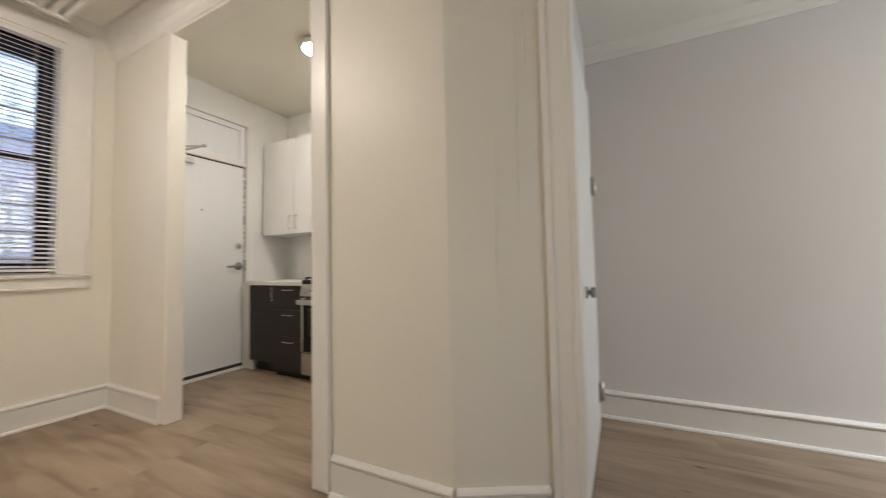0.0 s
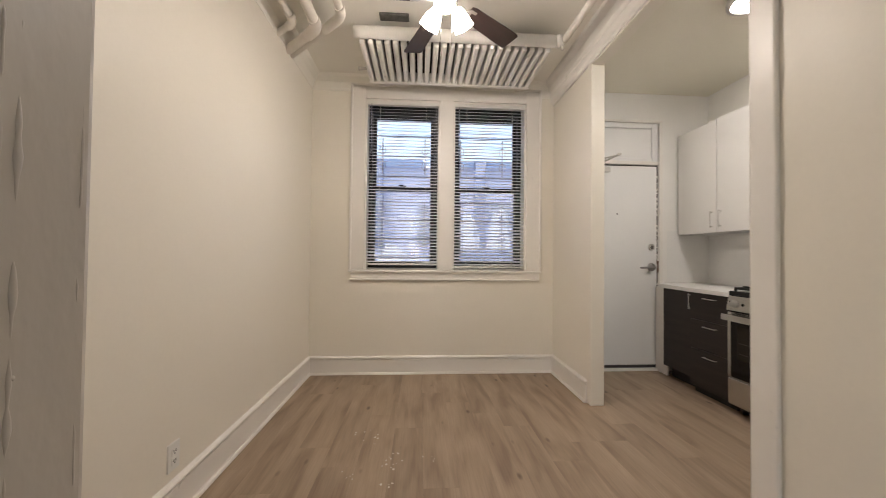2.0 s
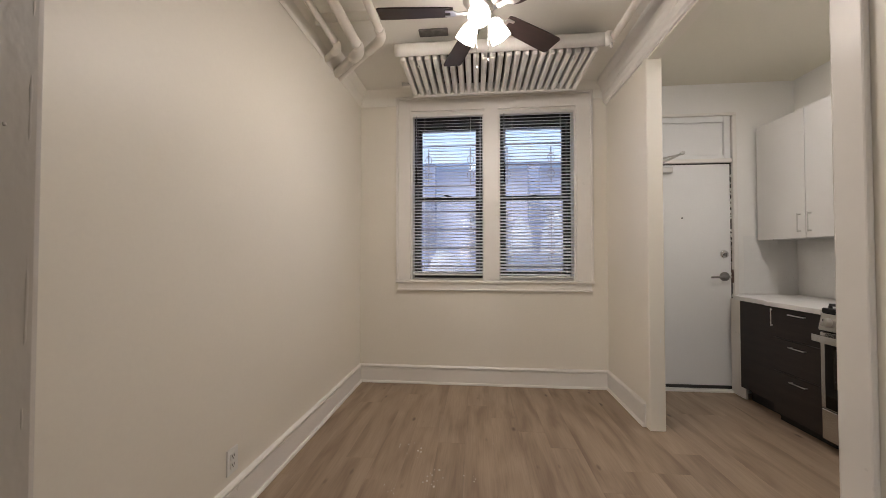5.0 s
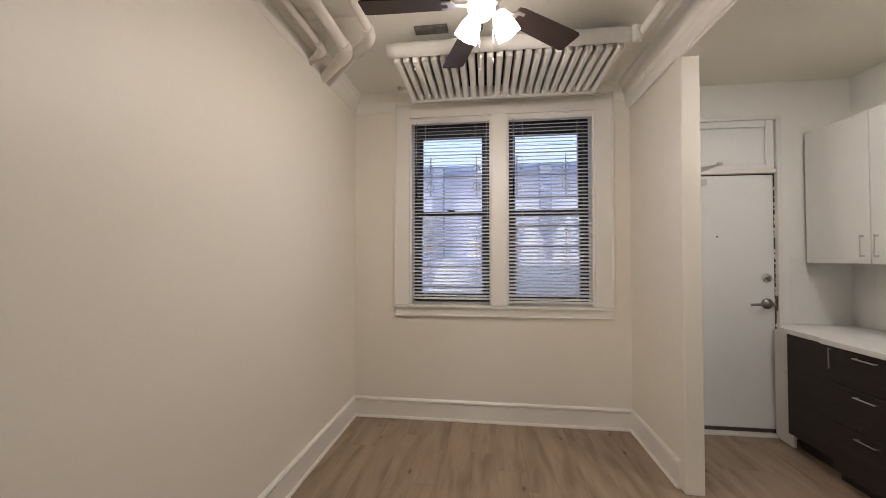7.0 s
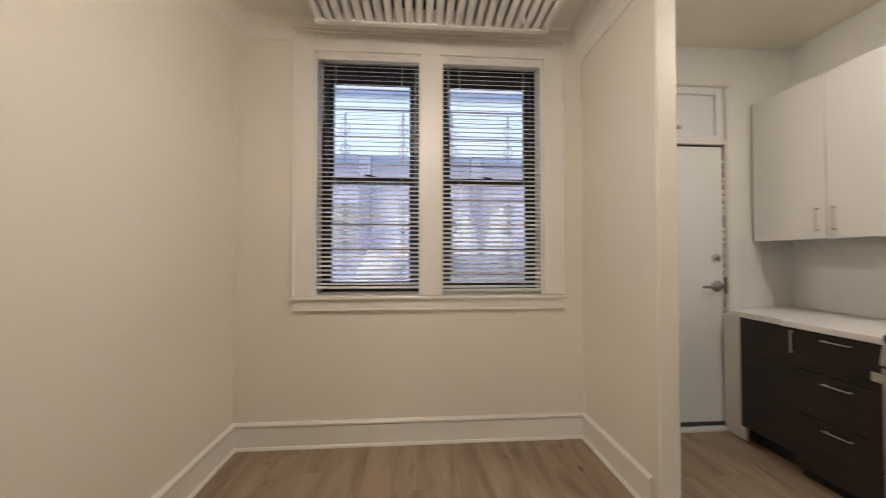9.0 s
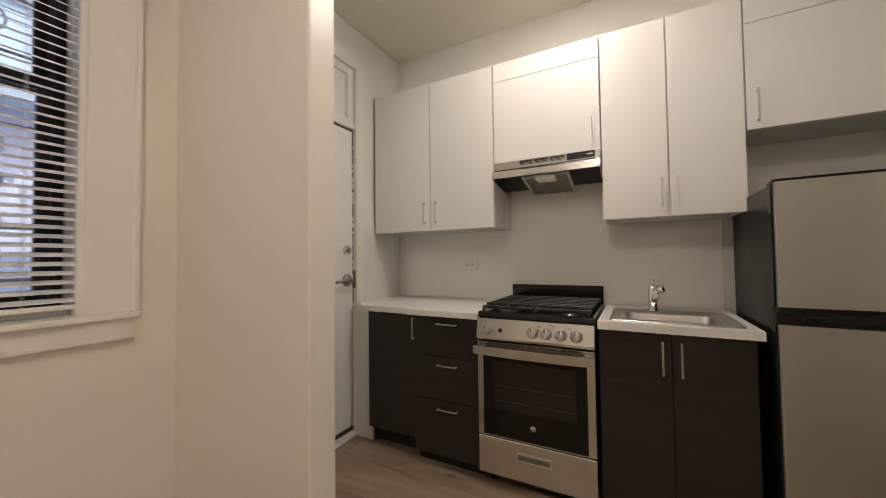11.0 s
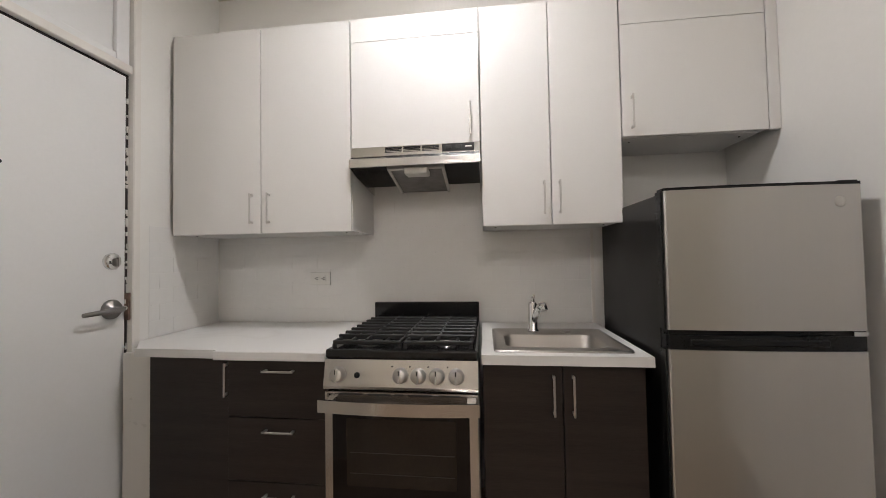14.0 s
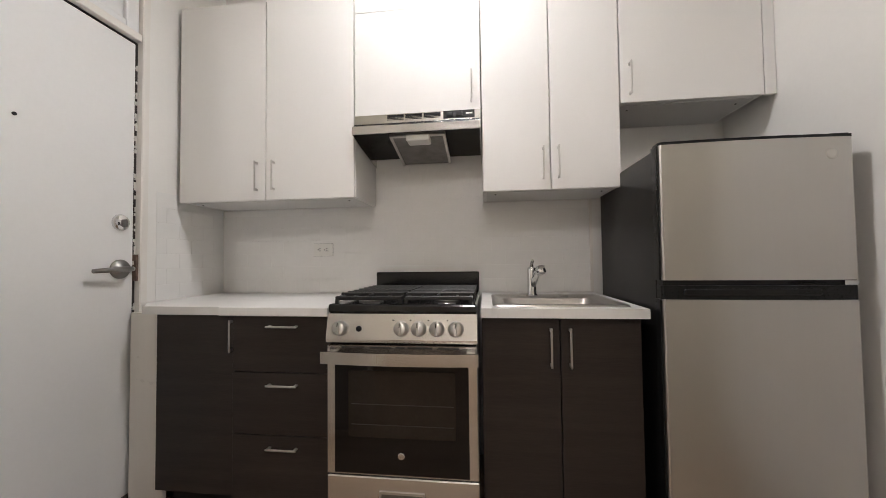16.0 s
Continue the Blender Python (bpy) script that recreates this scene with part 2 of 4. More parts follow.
SIDING = mat("blue_siding", (0.60, 0.72, 0.83), 0.8, var=0.05, scale=1.5, fine=20, bump=0.1)
# darker copy of pale_siding, with the shade put into the colour
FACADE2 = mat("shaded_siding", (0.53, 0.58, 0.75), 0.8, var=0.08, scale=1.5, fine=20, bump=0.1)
POST = mat("grey_porch_paint", (0.28, 0.32, 0.44), 0.7, var=0.08)
GLAZE = mat("dark_far_window", (0.40, 0.44, 0.52), 0.15, var=0.2)
SNOW = mat("snow", (0.86, 0.88, 0.93), 0.8, var=0.03, scale=4, fine=30, bump=0.3, dist=0.02)
YARD = mat("yard_snow", (0.68, 0.71, 0.78), 0.9, var=0.15, scale=0.6, fine=6, bump=0.3, dist=0.02)
# near-black that carries the shade between the radiator sections
GAP_SHADE = mat("radiator_gap_shade", (0.055, 0.05, 0.045), 0.8, var=0.15, scale=20)
RUBBER = mat("dark_sweep", (0.05, 0.045, 0.04), 0.7)
SCUFF = mat("dried_paint_drip", (0.62, 0.58, 0.52), 0.5, var=0.05)
RACKM = mat("dim_rack_wire", (0.03, 0.025, 0.021), 0.4, var=0.05, bump=0.0)
RUST = mat("rusty_strike", (0.16, 0.10, 0.075), 0.7, var=0.3, scale=30)
FILTER = mat("grease_filter_mesh", (0.24, 0.23, 0.22), 0.45, 0.8, var=0.25, scale=20, fine=260, bump=0.5)
CEMENT = mat("aged_wood_gap", (0.035, 0.028, 0.024), 0.8, var=0.3, scale=12)


# ---- mesh helpers ----
def box(bm, x0, x1, y0, y1, z0, z1, bevel=0.0, seg=1):
    vs = [bm.verts.new(p) for p in ((x0, y0, z0), (x1, y0, z0), (x1, y1, z0), (x0, y1, z0), (x0, y0, z1), (x1, y0, z1), (x1, y1, z1), (x0, y1, z1))]
    fs = [bm.faces.new([vs[i] for i in q]) for q in ((3, 2, 1, 0), (4, 5, 6, 7), (0, 1, 5, 4), (1, 2, 6, 5), (2, 3, 7, 6), (3, 0, 4, 7))]
    if bevel:
        es = list({e for f in fs for e in f.edges})
        bmesh.ops.bevel(bm, geom=es, offset=bevel, segments=seg, profile=0.5, affect="EDGES")
    return bm


def B(*a, **k):
    return box(bmesh.new(), *a, **k)


def ring(bm, c, u, v, r, seg):
    return [bm.verts.new(c + u * (r * math.cos(2 * math.pi * i / seg)) + v * (r * math.sin(2 * math.pi * i / seg))) for i in range(seg)]


def sweep(bm, pts, r, seg=12, caps=True):
    """A tube along points; r is one radius or one a point."""
    pts = [Vector(p) for p in pts]
    rs = r if isinstance(r, (list, tuple)) else [r] * len(pts)
    u = None
    rings = []
    for i, p in enumerate(pts):
        d = (pts[min(i + 1, len(pts) - 1)] - pts[max(i - 1, 0)]).normalized()
        if u is None:
            u = d.orthogonal().normalized()
        u = (u - d * u.dot(d)).normalized()
        rings.append(ring(bm, p, u, d.cross(u), rs[i], seg))
    for a, b in zip(rings, rings[1:]):
        for i in range(seg):
            f = bm.faces.new((a[i], a[(i + 1) % seg], b[(i + 1) % seg], b[i]))
            f.smooth = True
    if caps:
        bm.faces.new(rings[0][::-1])
        bm.faces.new(rings[-1])
    return bm


def bend(pts, r, n=5):
    """Rounds the inner corners of a polyline."""
    pts = [Vector(p) for p in pts]
    out = [pts[0]]
    for a, b, c in zip(pts, pts[1:], pts[2:]):
        d1, d2 = (a - b).normalized(), (c - b).normalized()
        p, q = b + d1 * r, b + d2 * r
        for i in range(n + 1):
            s = i / n
            out.append(p * (1 - s) ** 2 + b * 2 * s * (1 - s) + q * s * s)
    return out + [pts[-1]]


def extrude(bm, prof, p0, p1, n):
    """A moulding: the profile (distance from the wall, height) run from p0 to p1; n: out of the wall."""
    p0, p1, n = Vector((*p0, 0)), Vector((*p1, 0)), Vector((*n, 0))
    a = [bm.verts.new(p0 + n * d + Vector((0, 0, z))) for d, z in prof]
    b = [bm.verts.new(p1 + n * d + Vector((0, 0, z))) for d, z in prof]
    k = len(prof)
    for i in range(k):
        bm.faces.new((a[i], a[(i + 1) % k], b[(i + 1) % k], b[i]))
    bm.faces.new(a[::-1])
    bm.faces.new(b)
    bmesh.ops.recalc_face_normals(bm, faces=bm.faces)
    return bm


def prism(bm, poly, z0, z1):
    a = [bm.verts.new((x, y, z0)) for x, y in poly]
    b = [bm.verts.new((x, y, z1)) for x, y in poly]
    k = len(poly)
    for i in range(k):
        bm.faces.new((a[i], a[(i + 1) % k], b[(i + 1) % k], b[i]))
    bm.faces.new(a[::-1])
    bm.faces.new(b)
    bmesh.ops.recalc_face_normals(bm, faces=bm.faces)
    return bm


def side_prism(bm, poly, x0, x1):
    """A (y, z) outline run along x."""
    a = [bm.verts.new((x0, y, z)) for y, z in poly]
    b = [bm.verts.new((x1, y, z)) for y, z in poly]
    k = len(poly)
    for i in range(k):
        bm.faces.new((a[i], a[(i + 1) % k], b[(i + 1) % k], b[i]))
    bm.faces.new(a[::-1])
    bm.faces.new(b)
    bmesh.ops.recalc_face_normals(bm, faces=bm.faces)
    return bm


def lathe(bm, prof, m, seg=24):
    """(radius, height) turned about m's z axis."""
    rings = []
    for r, h in prof:
        rings.append([bm.verts.new(m @ Vector((r * math.cos(2 * math.pi * i / seg), r * math.sin(2 * math.pi * i / seg), h))) for i in range(seg)])
    for a, b in zip(rings, rings[1:]):
        for i in range(seg):
            f = bm.faces.new((a[i], a[(i + 1) % seg], b[(i + 1) % seg], b[i]))
            f.smooth = True
    bm.faces.new(rings[0][::-1])
    bm.faces.new(rings[-1])
    bmesh.ops.recalc_face_normals(bm, faces=bm.faces)
    return bm


def along(p, d):
    """A pose at p whose z axis points along d."""
    return Matrix.Translation(p) @ Vector(d).to_track_quat("Z", "Y").to_matrix().to_4x4()


def mesh_of(bm, name, material):
    me = bpy.data.meshes.new(name)
    bm.to_mesh(me)
    bm.free()
    me.materials.append(material)
    return me


def thing(name, at, label, category, group="", kind=""):
    ob = new(name)
    ob.location = at
    ob.empty_display_size = 0.05
    return tagged(ob, label, category, group, kind)


def solid(name, bm, material, label="", category="", group="", kind=""):
    return tagged(new(name, mesh_of(bm, name, material)), label, category, group, kind)


def hang(ob, parent):
    ob.parent = parent
    if parent.type == "EMPTY":
        ob.matrix_parent_inverse = Matrix.Translation(-Vector(parent.location))
    return ob


def part(name, bm, material, parent, label=""):
    ob = new(name, mesh_of(bm, name, material))
    if label:
        ob["label"] = label
    return hang(ob, parent)


def piece(name, mesh, at, parent):
    ob = new(name, mesh)
    ob.location = at
    return hang(ob, parent)


def st(name, bm, material, label, category):
    return solid(name, bm, material, label, category, kind="structure")


# ---- the shell ----
CN, CK, CB = 2.86, 2.83, 2.45
WINS = ((-0.52, 0.20), (0.335, 1.06))
ZS, ZT = 1.0, 2.658

bm = bmesh.new()
for y0, y1, z0, z1 in ((-1.2, 1.42, -0.1, ZS), (-1.2, 1.42, ZT, 3.0), (-1.2, WINS[0][0], ZS, ZT), (WINS[0][1], WINS[1][0], ZS, ZT), (WINS[1][1], 1.42, ZS, ZT)):
    box(bm, -3.80, -3.53, y0, y1, z0, z1)
wall_west = st("wall_west", bm, WALL, "cream painted plaster wall with a pair of windows", "wall")
bm = bmesh.new()
for y0, y1, z0, z1 in ((1.42, 1.56, -0.1, 3.0), (2.475, 3.15, -0.1, 3.0), (1.56, 2.475, 2.56, 3.0)):
    box(bm, -3.80, -3.56, y0, y1, z0, z1)
wall_entry = st("wall_entry", bm, KWALL, "white painted kitchen wall round the entry door", "wall")
wall_north = st("wall_north", B(-3.56, -0.62, 3.0, 3.15, -0.1, 3.0), KWALL, "white painted wall behind the kitchen units", "wall")
st("wall_south", B(-3.53, -0.30, -1.18, -1.03, -0.1, 3.0), WALL, "plain cream painted plaster wall", "wall")
st("wall_kitchen_east", B(-0.745, -0.62, 1.40, 3.0, -0.1, 3.0), KWALL, "white painted kitchen wall beside the refrigerator", "wall")
st("wall_stub", B(-3.56, -2.785, 1.345, 1.432, -0.1, 3.0), WALLG, "short cream partition between dining nook and kitchen", "wall")
st("wall_header", B(-2.73, -1.31, 1.345, 1.432, 2.645, 3.0), WALL, "plaster header over the wide kitchen opening", "wall")
st("wall_column", B(-2.785, -2.725, 1.335, 1.445, 0, 2.86, bevel=0.006), WALLG, "painted end post of the partition", "trim")
bm = bmesh.new()
prism(bm, ((-1.31, 1.275), (-0.612, 1.275), (-0.60, 1.281), (-0.27, 1.455), (-0.27, 1.56), (-0.62, 1.40), (-1.31, 1.40)), -0.1, 3.0)
wall_angled = st("wall_hall", bm, WALL, "cream plaster wall that turns at a soft corner", "wall")
st("wall_bedroom_front", box(B(-0.27, -0.165, 1.45, 1.57, -0.1, 3.0), -0.165, 0.74, 1.45, 1.57, 2.10, 3.0), WALL, "wall over and beside the bedroom doorway", "wall")
st("wall_bedroom_front_east", B(0.74, 2.6, 1.45, 1.57, -0.1, 3.0), WALL, "plain wall beside the bedroom doorway", "wall")
st("wall_bedroom_back", B(-0.30, 2.6, 2.63, 2.75, -0.1, 3.0), BWALL, "plain pale grey bedroom wall", "wall")
st("wall_bedroom_west", B(-0.33, -0.19, 1.57, 2.63, -0.1, 3.0), BWALL, "bedroom side wall with a closed door", "wall")
# out of view; the opening is added for the bedroom fill lamp
bm = bmesh.new()
for y0, y1, z0, z1 in ((1.57, 2.63, -0.1, 0.9), (1.57, 2.63, 2.2, 3.0), (1.57, 1.7, 0.9, 2.2), (2.5, 2.63, 0.9, 2.2)):
    box(bm, 2.6, 2.75, y0, y1, z0, z1)
st("wall_bedroom_east", bm, BWALL, "unseen bedroom end wall with an added window opening", "wall")
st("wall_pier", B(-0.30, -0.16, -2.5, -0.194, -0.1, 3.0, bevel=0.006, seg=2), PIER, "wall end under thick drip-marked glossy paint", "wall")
# also out of view, its opening added for the living room fill lamp
bm = bmesh.new()
for y0, y1, z0, z1 in ((-2.5, 1.45, -0.1, 0.9), (-2.5, 1.45, 2.3, 3.0), (-2.5, -1.4, 0.9, 2.3), (0.0, 1.45, 0.9, 2.3)):
    box(bm, 2.6, 2.75, y0, y1, z0, z1)
st("wall_east", bm, WALL, "unseen living room end wall with an added window opening", "wall")
st("wall_living_south", B(-0.30, 2.75, -2.65, -2.5, -0.1, 3.0), WALL, "plain living room wall", "wall")

st("ceiling_nook", box(B(-3.53, -0.30, -1.03, 1.345, CN, 3.0), -0.30, 2.6, -2.5, 1.45, CN, 3.0), CEIL, "painted plaster ceiling", "ceiling")
st("ceiling_kitchen", B(-3.56, -0.66, 1.432, 3.0, CK, 3.0), CEILK, "painted kitchen ceiling", "ceiling")
st("ceiling_bedroom", B(-0.30, 2.6, 1.57, 2.63, CB, 2.6), CEIL, "pale bedroom ceiling", "ceiling")

random.seed(3)
bm = bmesh.new()
for cx, k in ((-0.254, 0.0024), (-0.246, 0.0017), (-0.290, 0.0014)):
    zs = [0.12 + i * 0.006 for i in range(400)]
    rs = [max(0.0002, k * (0.35 + 1.5 * noise.noise(Vector((cx * 90, 0, z * 22))) + 0.7 * noise.noise(Vector((cx * 90, 3, z * 70))))) for z in zs]
    sweep(bm, [(cx + 0.0022 * noise.noise(Vector((cx * 70, 7, z * 9))), -0.1945, z) for z in zs], rs, 8)
for i in range(36):
    cx, cz, r = random.uniform(-0.296, -0.215), random.uniform(0.15, 2.3), random.uniform(0.0006, 0.0013)
    lathe(bm, ((r * 1.6, 0), (r * 1.3, r * 0.5), (r * 0.7, r * 0.9), (r * 0.1, r)), along((cx, -0.194, cz), (0, 1, 0)), 8)
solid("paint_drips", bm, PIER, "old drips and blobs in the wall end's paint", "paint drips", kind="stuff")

bm = bmesh.new()
for y, z, h in ((1.372, 1.78, 0.006), (1.365, 1.52, 0.004), (1.352, 1.40, 0.004), (1.40, 1.60, 0.005), (1.41, 0.62, 0.03)):
    box(bm, -2.7255, -2.7235, y, y + 0.007, z, z + h, bevel=0.0008)
solid("paint_chips", bm, PLASTIC, "small chips in the end post's paint", "paint chips", kind="stuff")

# ---- mouldings ----
BASE = ((0, 0), (0.032, 0), (0.032, 0.008), (0.026, 0.018), (0.018, 0.019), (0.018, 0.140), (0.008, 0.1415), (0.008, 0.1455), (0.022, 0.148), (0.024, 0.158), (0.018, 0.166), (0.006, 0.172), (0, 0.173))


def baseboard(p0, p1, n, label="white moulded baseboard with a shoe strip"):
    bm = bmesh.new()
    extrude(bm, BASE, p0, p1, n)
    return st("baseboard", bm, TRIM, label, "baseboard")


baseboard((-3.53, -1.03), (-3.53, 1.345), (1, 0))
baseboard((-3.53, -1.03), (-0.30, -1.03), (0, 1))
baseboard((-3.53, 1.345), (-2.786, 1.345), (0, -1))
baseboard((-1.205, 1.275), (-0.61, 1.275), (0, -1))
baseboard((-0.60, 1.28), (-0.29, 1.445), (0.47, -0.88))
baseboard((-0.19, 2.63), (2.6, 2.63), (0, -1))
baseboard((-3.56, 2.49), (-3.56, 2.60), (1, 0))
CROWN = ((0, 2.66), (0.012, 2.66), (0.016, 2.672), (0.030, 2.684), (0.034, 2.70), (0.034, 2.735), (0.042, 2.742), (0.048, 2.77), (0.07, 2.81), (0.105, 2.842), (0.115, 2.86), (0, 2.86))
st("crown_moulding", extrude(bmesh.new(), CROWN, (-3.53, 1.345), (-1.0, 1.345), (0, -1)), TRIM, "stepped plaster crown moulding", "moulding")
COVE = ((0, 2.725), (0.003, 2.725), (0.006, 2.735), (0.010, 2.752), (0.03, 2.80), (0.06, 2.84), (0.085, 2.86), (0, 2.86))
st("crown_moulding_west", extrude(bmesh.new(), COVE, (-3.53, -1.03), (-3.53, 1.345), (1, 0)), CEIL, "plaster cove moulding", "moulding")
st("crown_moulding_south", extrude(bmesh.new(), COVE, (-3.53, -1.03), (-0.30, -1.03), (0, 1)), CEIL, "plaster cove moulding", "moulding")
BCOVE = ((0, 2.36), (0.012, 2.36), (0.02, 2.38), (0.022, 2.40), (0.05, 2.44), (0.06, 2.45), (0, 2.45))
st("crown_moulding_bedroom", extrude(bmesh.new(), BCOVE, (-0.19, 2.63), (2.6, 2.63), (0, -1)), TRIM, "white moulding under the bedroom ceiling", "moulding")

# ---- casings of the two openings ----
bm = B(-1.315, -1.215, 1.254, 1.275, 0, 2.64, bevel=0.007, seg=2)
box(bm, -1.323, -1.312, 1.258, 1.41, 0, 2.64, bevel=0.005)
st("casing_kitchen_opening", bm, TRIM, "white painted casing of the kitchen opening", "trim")
bm = bmesh.new()
prism(bm, ((-0.268, 1.45), (-0.268, 1.428), (-0.245, 1.424), (-0.235, 1.434), (-0.18, 1.434), (-0.172, 1.424), (-0.152, 1.424), (-0.147, 1.432), (-0.147, 1.45)), 0, 2.12)
prism(bm, ((-0.165, 1.45), (-0.147, 1.45), (-0.147, 1.50), (-0.155, 1.505), (-0.155, 1.57), (-0.165, 1.57)), 0, 2.10)
st("casing_bedroom_door", bm, TRIM, "white moulded casing of the bedroom doorway", "trim")
st("casing_bedroom_door_east", B(0.725, 0.84, 1.425, 1.45, 0, 2.12, bevel=0.006), TRIM, "white moulded casing of the bedroom doorway", "trim")
st("casing_bedroom_head", B(-0.147, 0.725, 1.426, 1.45, 2.10, 2.21, bevel=0.006), TRIM, "white head casing of the bedroom doorway", "trim")

# old seams under the paint of the hall wall
for a, z0, z1, w in ((0.30, 1.15, 2.25, 0.004), (0.34, 1.75, 2.02, 0.006), (0.20, 0.75, 1.55, 0.0035)):
    px, py = -0.60 + 0.33 * a / 0.375 * 0.9, 1.2785 + 0.175 * a / 0.375 * 0.9
    st("plaster_seam", sweep(bmesh.new(), [(px + 0.003 * math.sin(i * 1.7), py, z0 + (z1 - z0) * i / 8) for i in range(9)], [0.0005] + [w * 0.6] * 7 + [0.0005], 6), WALL, "raised old crack under the wall paint", "wall seam")

# closed door in the bedroom's side wall
d = thing("door_2", (-0.18, 2.1, 0), "white painted door, closed, in the bedroom side wall", "door", kind="structure")
leaf = part("leaf", B(-0.19, -0.165, 1.70, 2.45, 0.01, 2.04, bevel=0.003), DOORP, d)
for z in (0.22, 1.48):
    h = part("hinge", sweep(bmesh.new(), ((-0.152, 2.455, z - 0.055), (-0.152, 2.455, z + 0.055)), 0.014, 10), NICKEL, d, "satin nickel hinge")
    part("hinge_plate", B(-0.165, -0.158, 2.40, 2.45, z - 0.055, z + 0.055), SATIN, h)
part("frame", box(B(-0.19, -0.168, 2.46, 2.53, 0, 2.12, bevel=0.004), -0.19, -0.168, 1.62, 1.69, 0, 2.12, bevel=0.004), TRIM, d)
k = part("knob", lathe(bmesh.new(), ((0.028, 0), (0.028, 0.006), (0.01, 0.010), (0.01, 0.018), (0.022, 0.022), (0.026, 0.032), (0.018, 0.042), (0.004, 0.044)), along((-0.165, 1.80, 0.87), (1, 0, 0))), SATIN, d, "round satin nickel knob")

# ---- windows ----
bm = bmesh.new()
for y0, y1, z0, z1 in ((-0.645, WINS[0][0] + 0.0, ZS, 2.78), (WINS[1][1], 1.196, ZS, 2.78), (WINS[0][1], WINS[1][0], ZS, ZT), (WINS[0][0], WINS[1][1], ZT, 2.78)):
    box(bm, -3.53, -3.508, y0, y1, z0, z1, bevel=0.002)
for y0, y1, z0, z1 in ((-0.662, -0.640, ZS, 2.80), (1.191, 1.213, ZS, 2.80), (-0.640, 1.191, 2.775, 2.80)):
    box(bm, -3.53, -3.498, y0, y1, z0, z1, bevel=0.004)
st("window_casing", bm, TRIM, "white painted casing round the window pair", "trim")
bm = B(-3.60, -3.490, -0.665, 1.215, 0.976, 0.999, bevel=0.006, seg=2)
st("window_stool", bm, TRIM, "white painted window stool under both windows", "window sill")
bm = B(-3.53, -3.512, -0.645, 1.197, 0.915, 0.976, bevel=0.003)
box(bm, -3.53, -3.504, -0.65, 1.20, 0.898, 0.917, bevel=0.005)
st("window_apron", bm, TRIM, "white moulded apron with a cracked paint edge", "trim")


def window(name, y0, y1):
    w = thing(name, (-3.70, (y0 + y1) / 2, ZS), "black double-hung window with clear glass", "window", "nook windows", "structure")
    zm = 1.815
    rv = bmesh.new()
    box(rv, -3.79, -3.53, y0, y0 + 0.016, ZS, ZT)
    box(rv, -3.79, -3.53, y1 - 0.016, y1, ZS, ZT)
    box(rv, -3.79, -3.53, y0 + 0.016, y1 - 0.016, ZT - 0.016, ZT)
    box(rv, -3.79, -3.60, y0 + 0.016, y1 - 0.016, ZS, ZS + 0.016)
    part("window_frame", rv, TRIM, w, "white painted reveal lining")
    a, b = y0 + 0.016, y1 - 0.016
    fr = bmesh.new()
    for q in ((a, a + 0.03, ZS + 0.016, ZT - 0.016), (b - 0.03, b, ZS + 0.016, ZT - 0.016), (a + 0.03, b - 0.03, ZT - 0.08, ZT - 0.016), (a + 0.03, b - 0.03, ZS + 0.016, ZS + 0.04)):
        box(fr, -3.76, -3.655, *q, bevel=0.002)
    part("track", fr, SASH, w)
    for nm, x0, x1, z0, z1 in (("upper_sash", -3.745, -3.715, zm - 0.02, ZT - 0.085), ("lower_sash", -3.70, -3.67, ZS + 0.042, zm + 0.022)):
        s = bmesh.new()
        for q in ((a + 0.032, a + 0.068, z0, z1), (b - 0.068, b - 0.032, z0, z1), (a + 0.068, b - 0.068, z1 - 0.042, z1), (a + 0.068, b - 0.068, z0, z0 + 0.042)):
            box(s, x0, x1, *q, bevel=0.003)
        so = part(nm, s, SASH, w)
        p = part("pane", B((x0 + x1) / 2 - 0.002, (x0 + x1) / 2 + 0.002, a + 0.064, b - 0.064, z0 + 0.038, z1 - 0.038), PANE, so)
        p.visible_shadow = False
    part("insect_screen", B(-3.7795, -3.779, a + 0.03, b - 0.03, ZS + 0.03, zm + 0.01), SCREEN, w, "fine grey insect screen")
    part("sash_lock", box(B(-3.70, -3.675, (a + b) / 2 - 0.03, (a + b) / 2 + 0.03, zm + 0.022, zm + 0.034, bevel=0.003), -3.695, -3.68, (a + b) / 2 - 0.045, (a + b) / 2, zm + 0.034, zm + 0.042), SASH, w)
    return w


for i, (a, b) in enumerate(WINS):
    window("window_%d" % (i + 1), a, b)


# ---- blinds ----
def slat_mesh(half, tilt):
    bm = bmesh.new()
    rows = []
    for d, z in ((-0.0142, -0.0006), (-0.007, 0.0016), (0, 0.0022), (0.007, 0.0016), (0.0142, -0.0006)):
        c, s = math.cos(-tilt), math.sin(-tilt)
        dx, dz = d * c - z * s, d * s + z * c
        rows.append([bm.verts.new((dx, y, dz)) for y in (-half, half)])
    low = [[bm.verts.new((v.co.x, v.co.y, v.co.z - 0.0007)) for v in r] for r in rows]
    for r0, r1 in zip(rows, rows[1:]):
        bm.faces.new((r0[0], r1[0], r1[1], r0[1]))
    for r0, r1 in zip(low, low[1:]):
        bm.faces.new((r0[1], r1[1], r1[0], r0[0]))
    bm.faces.new((rows[0][1], low[0][1], low[0][0], rows[0][0]))
    bm.faces.new((rows[-1][0], low[-1][0], low[-1][1], rows[-1][1]))
    return mesh_of(bm, "slat", SLAT)


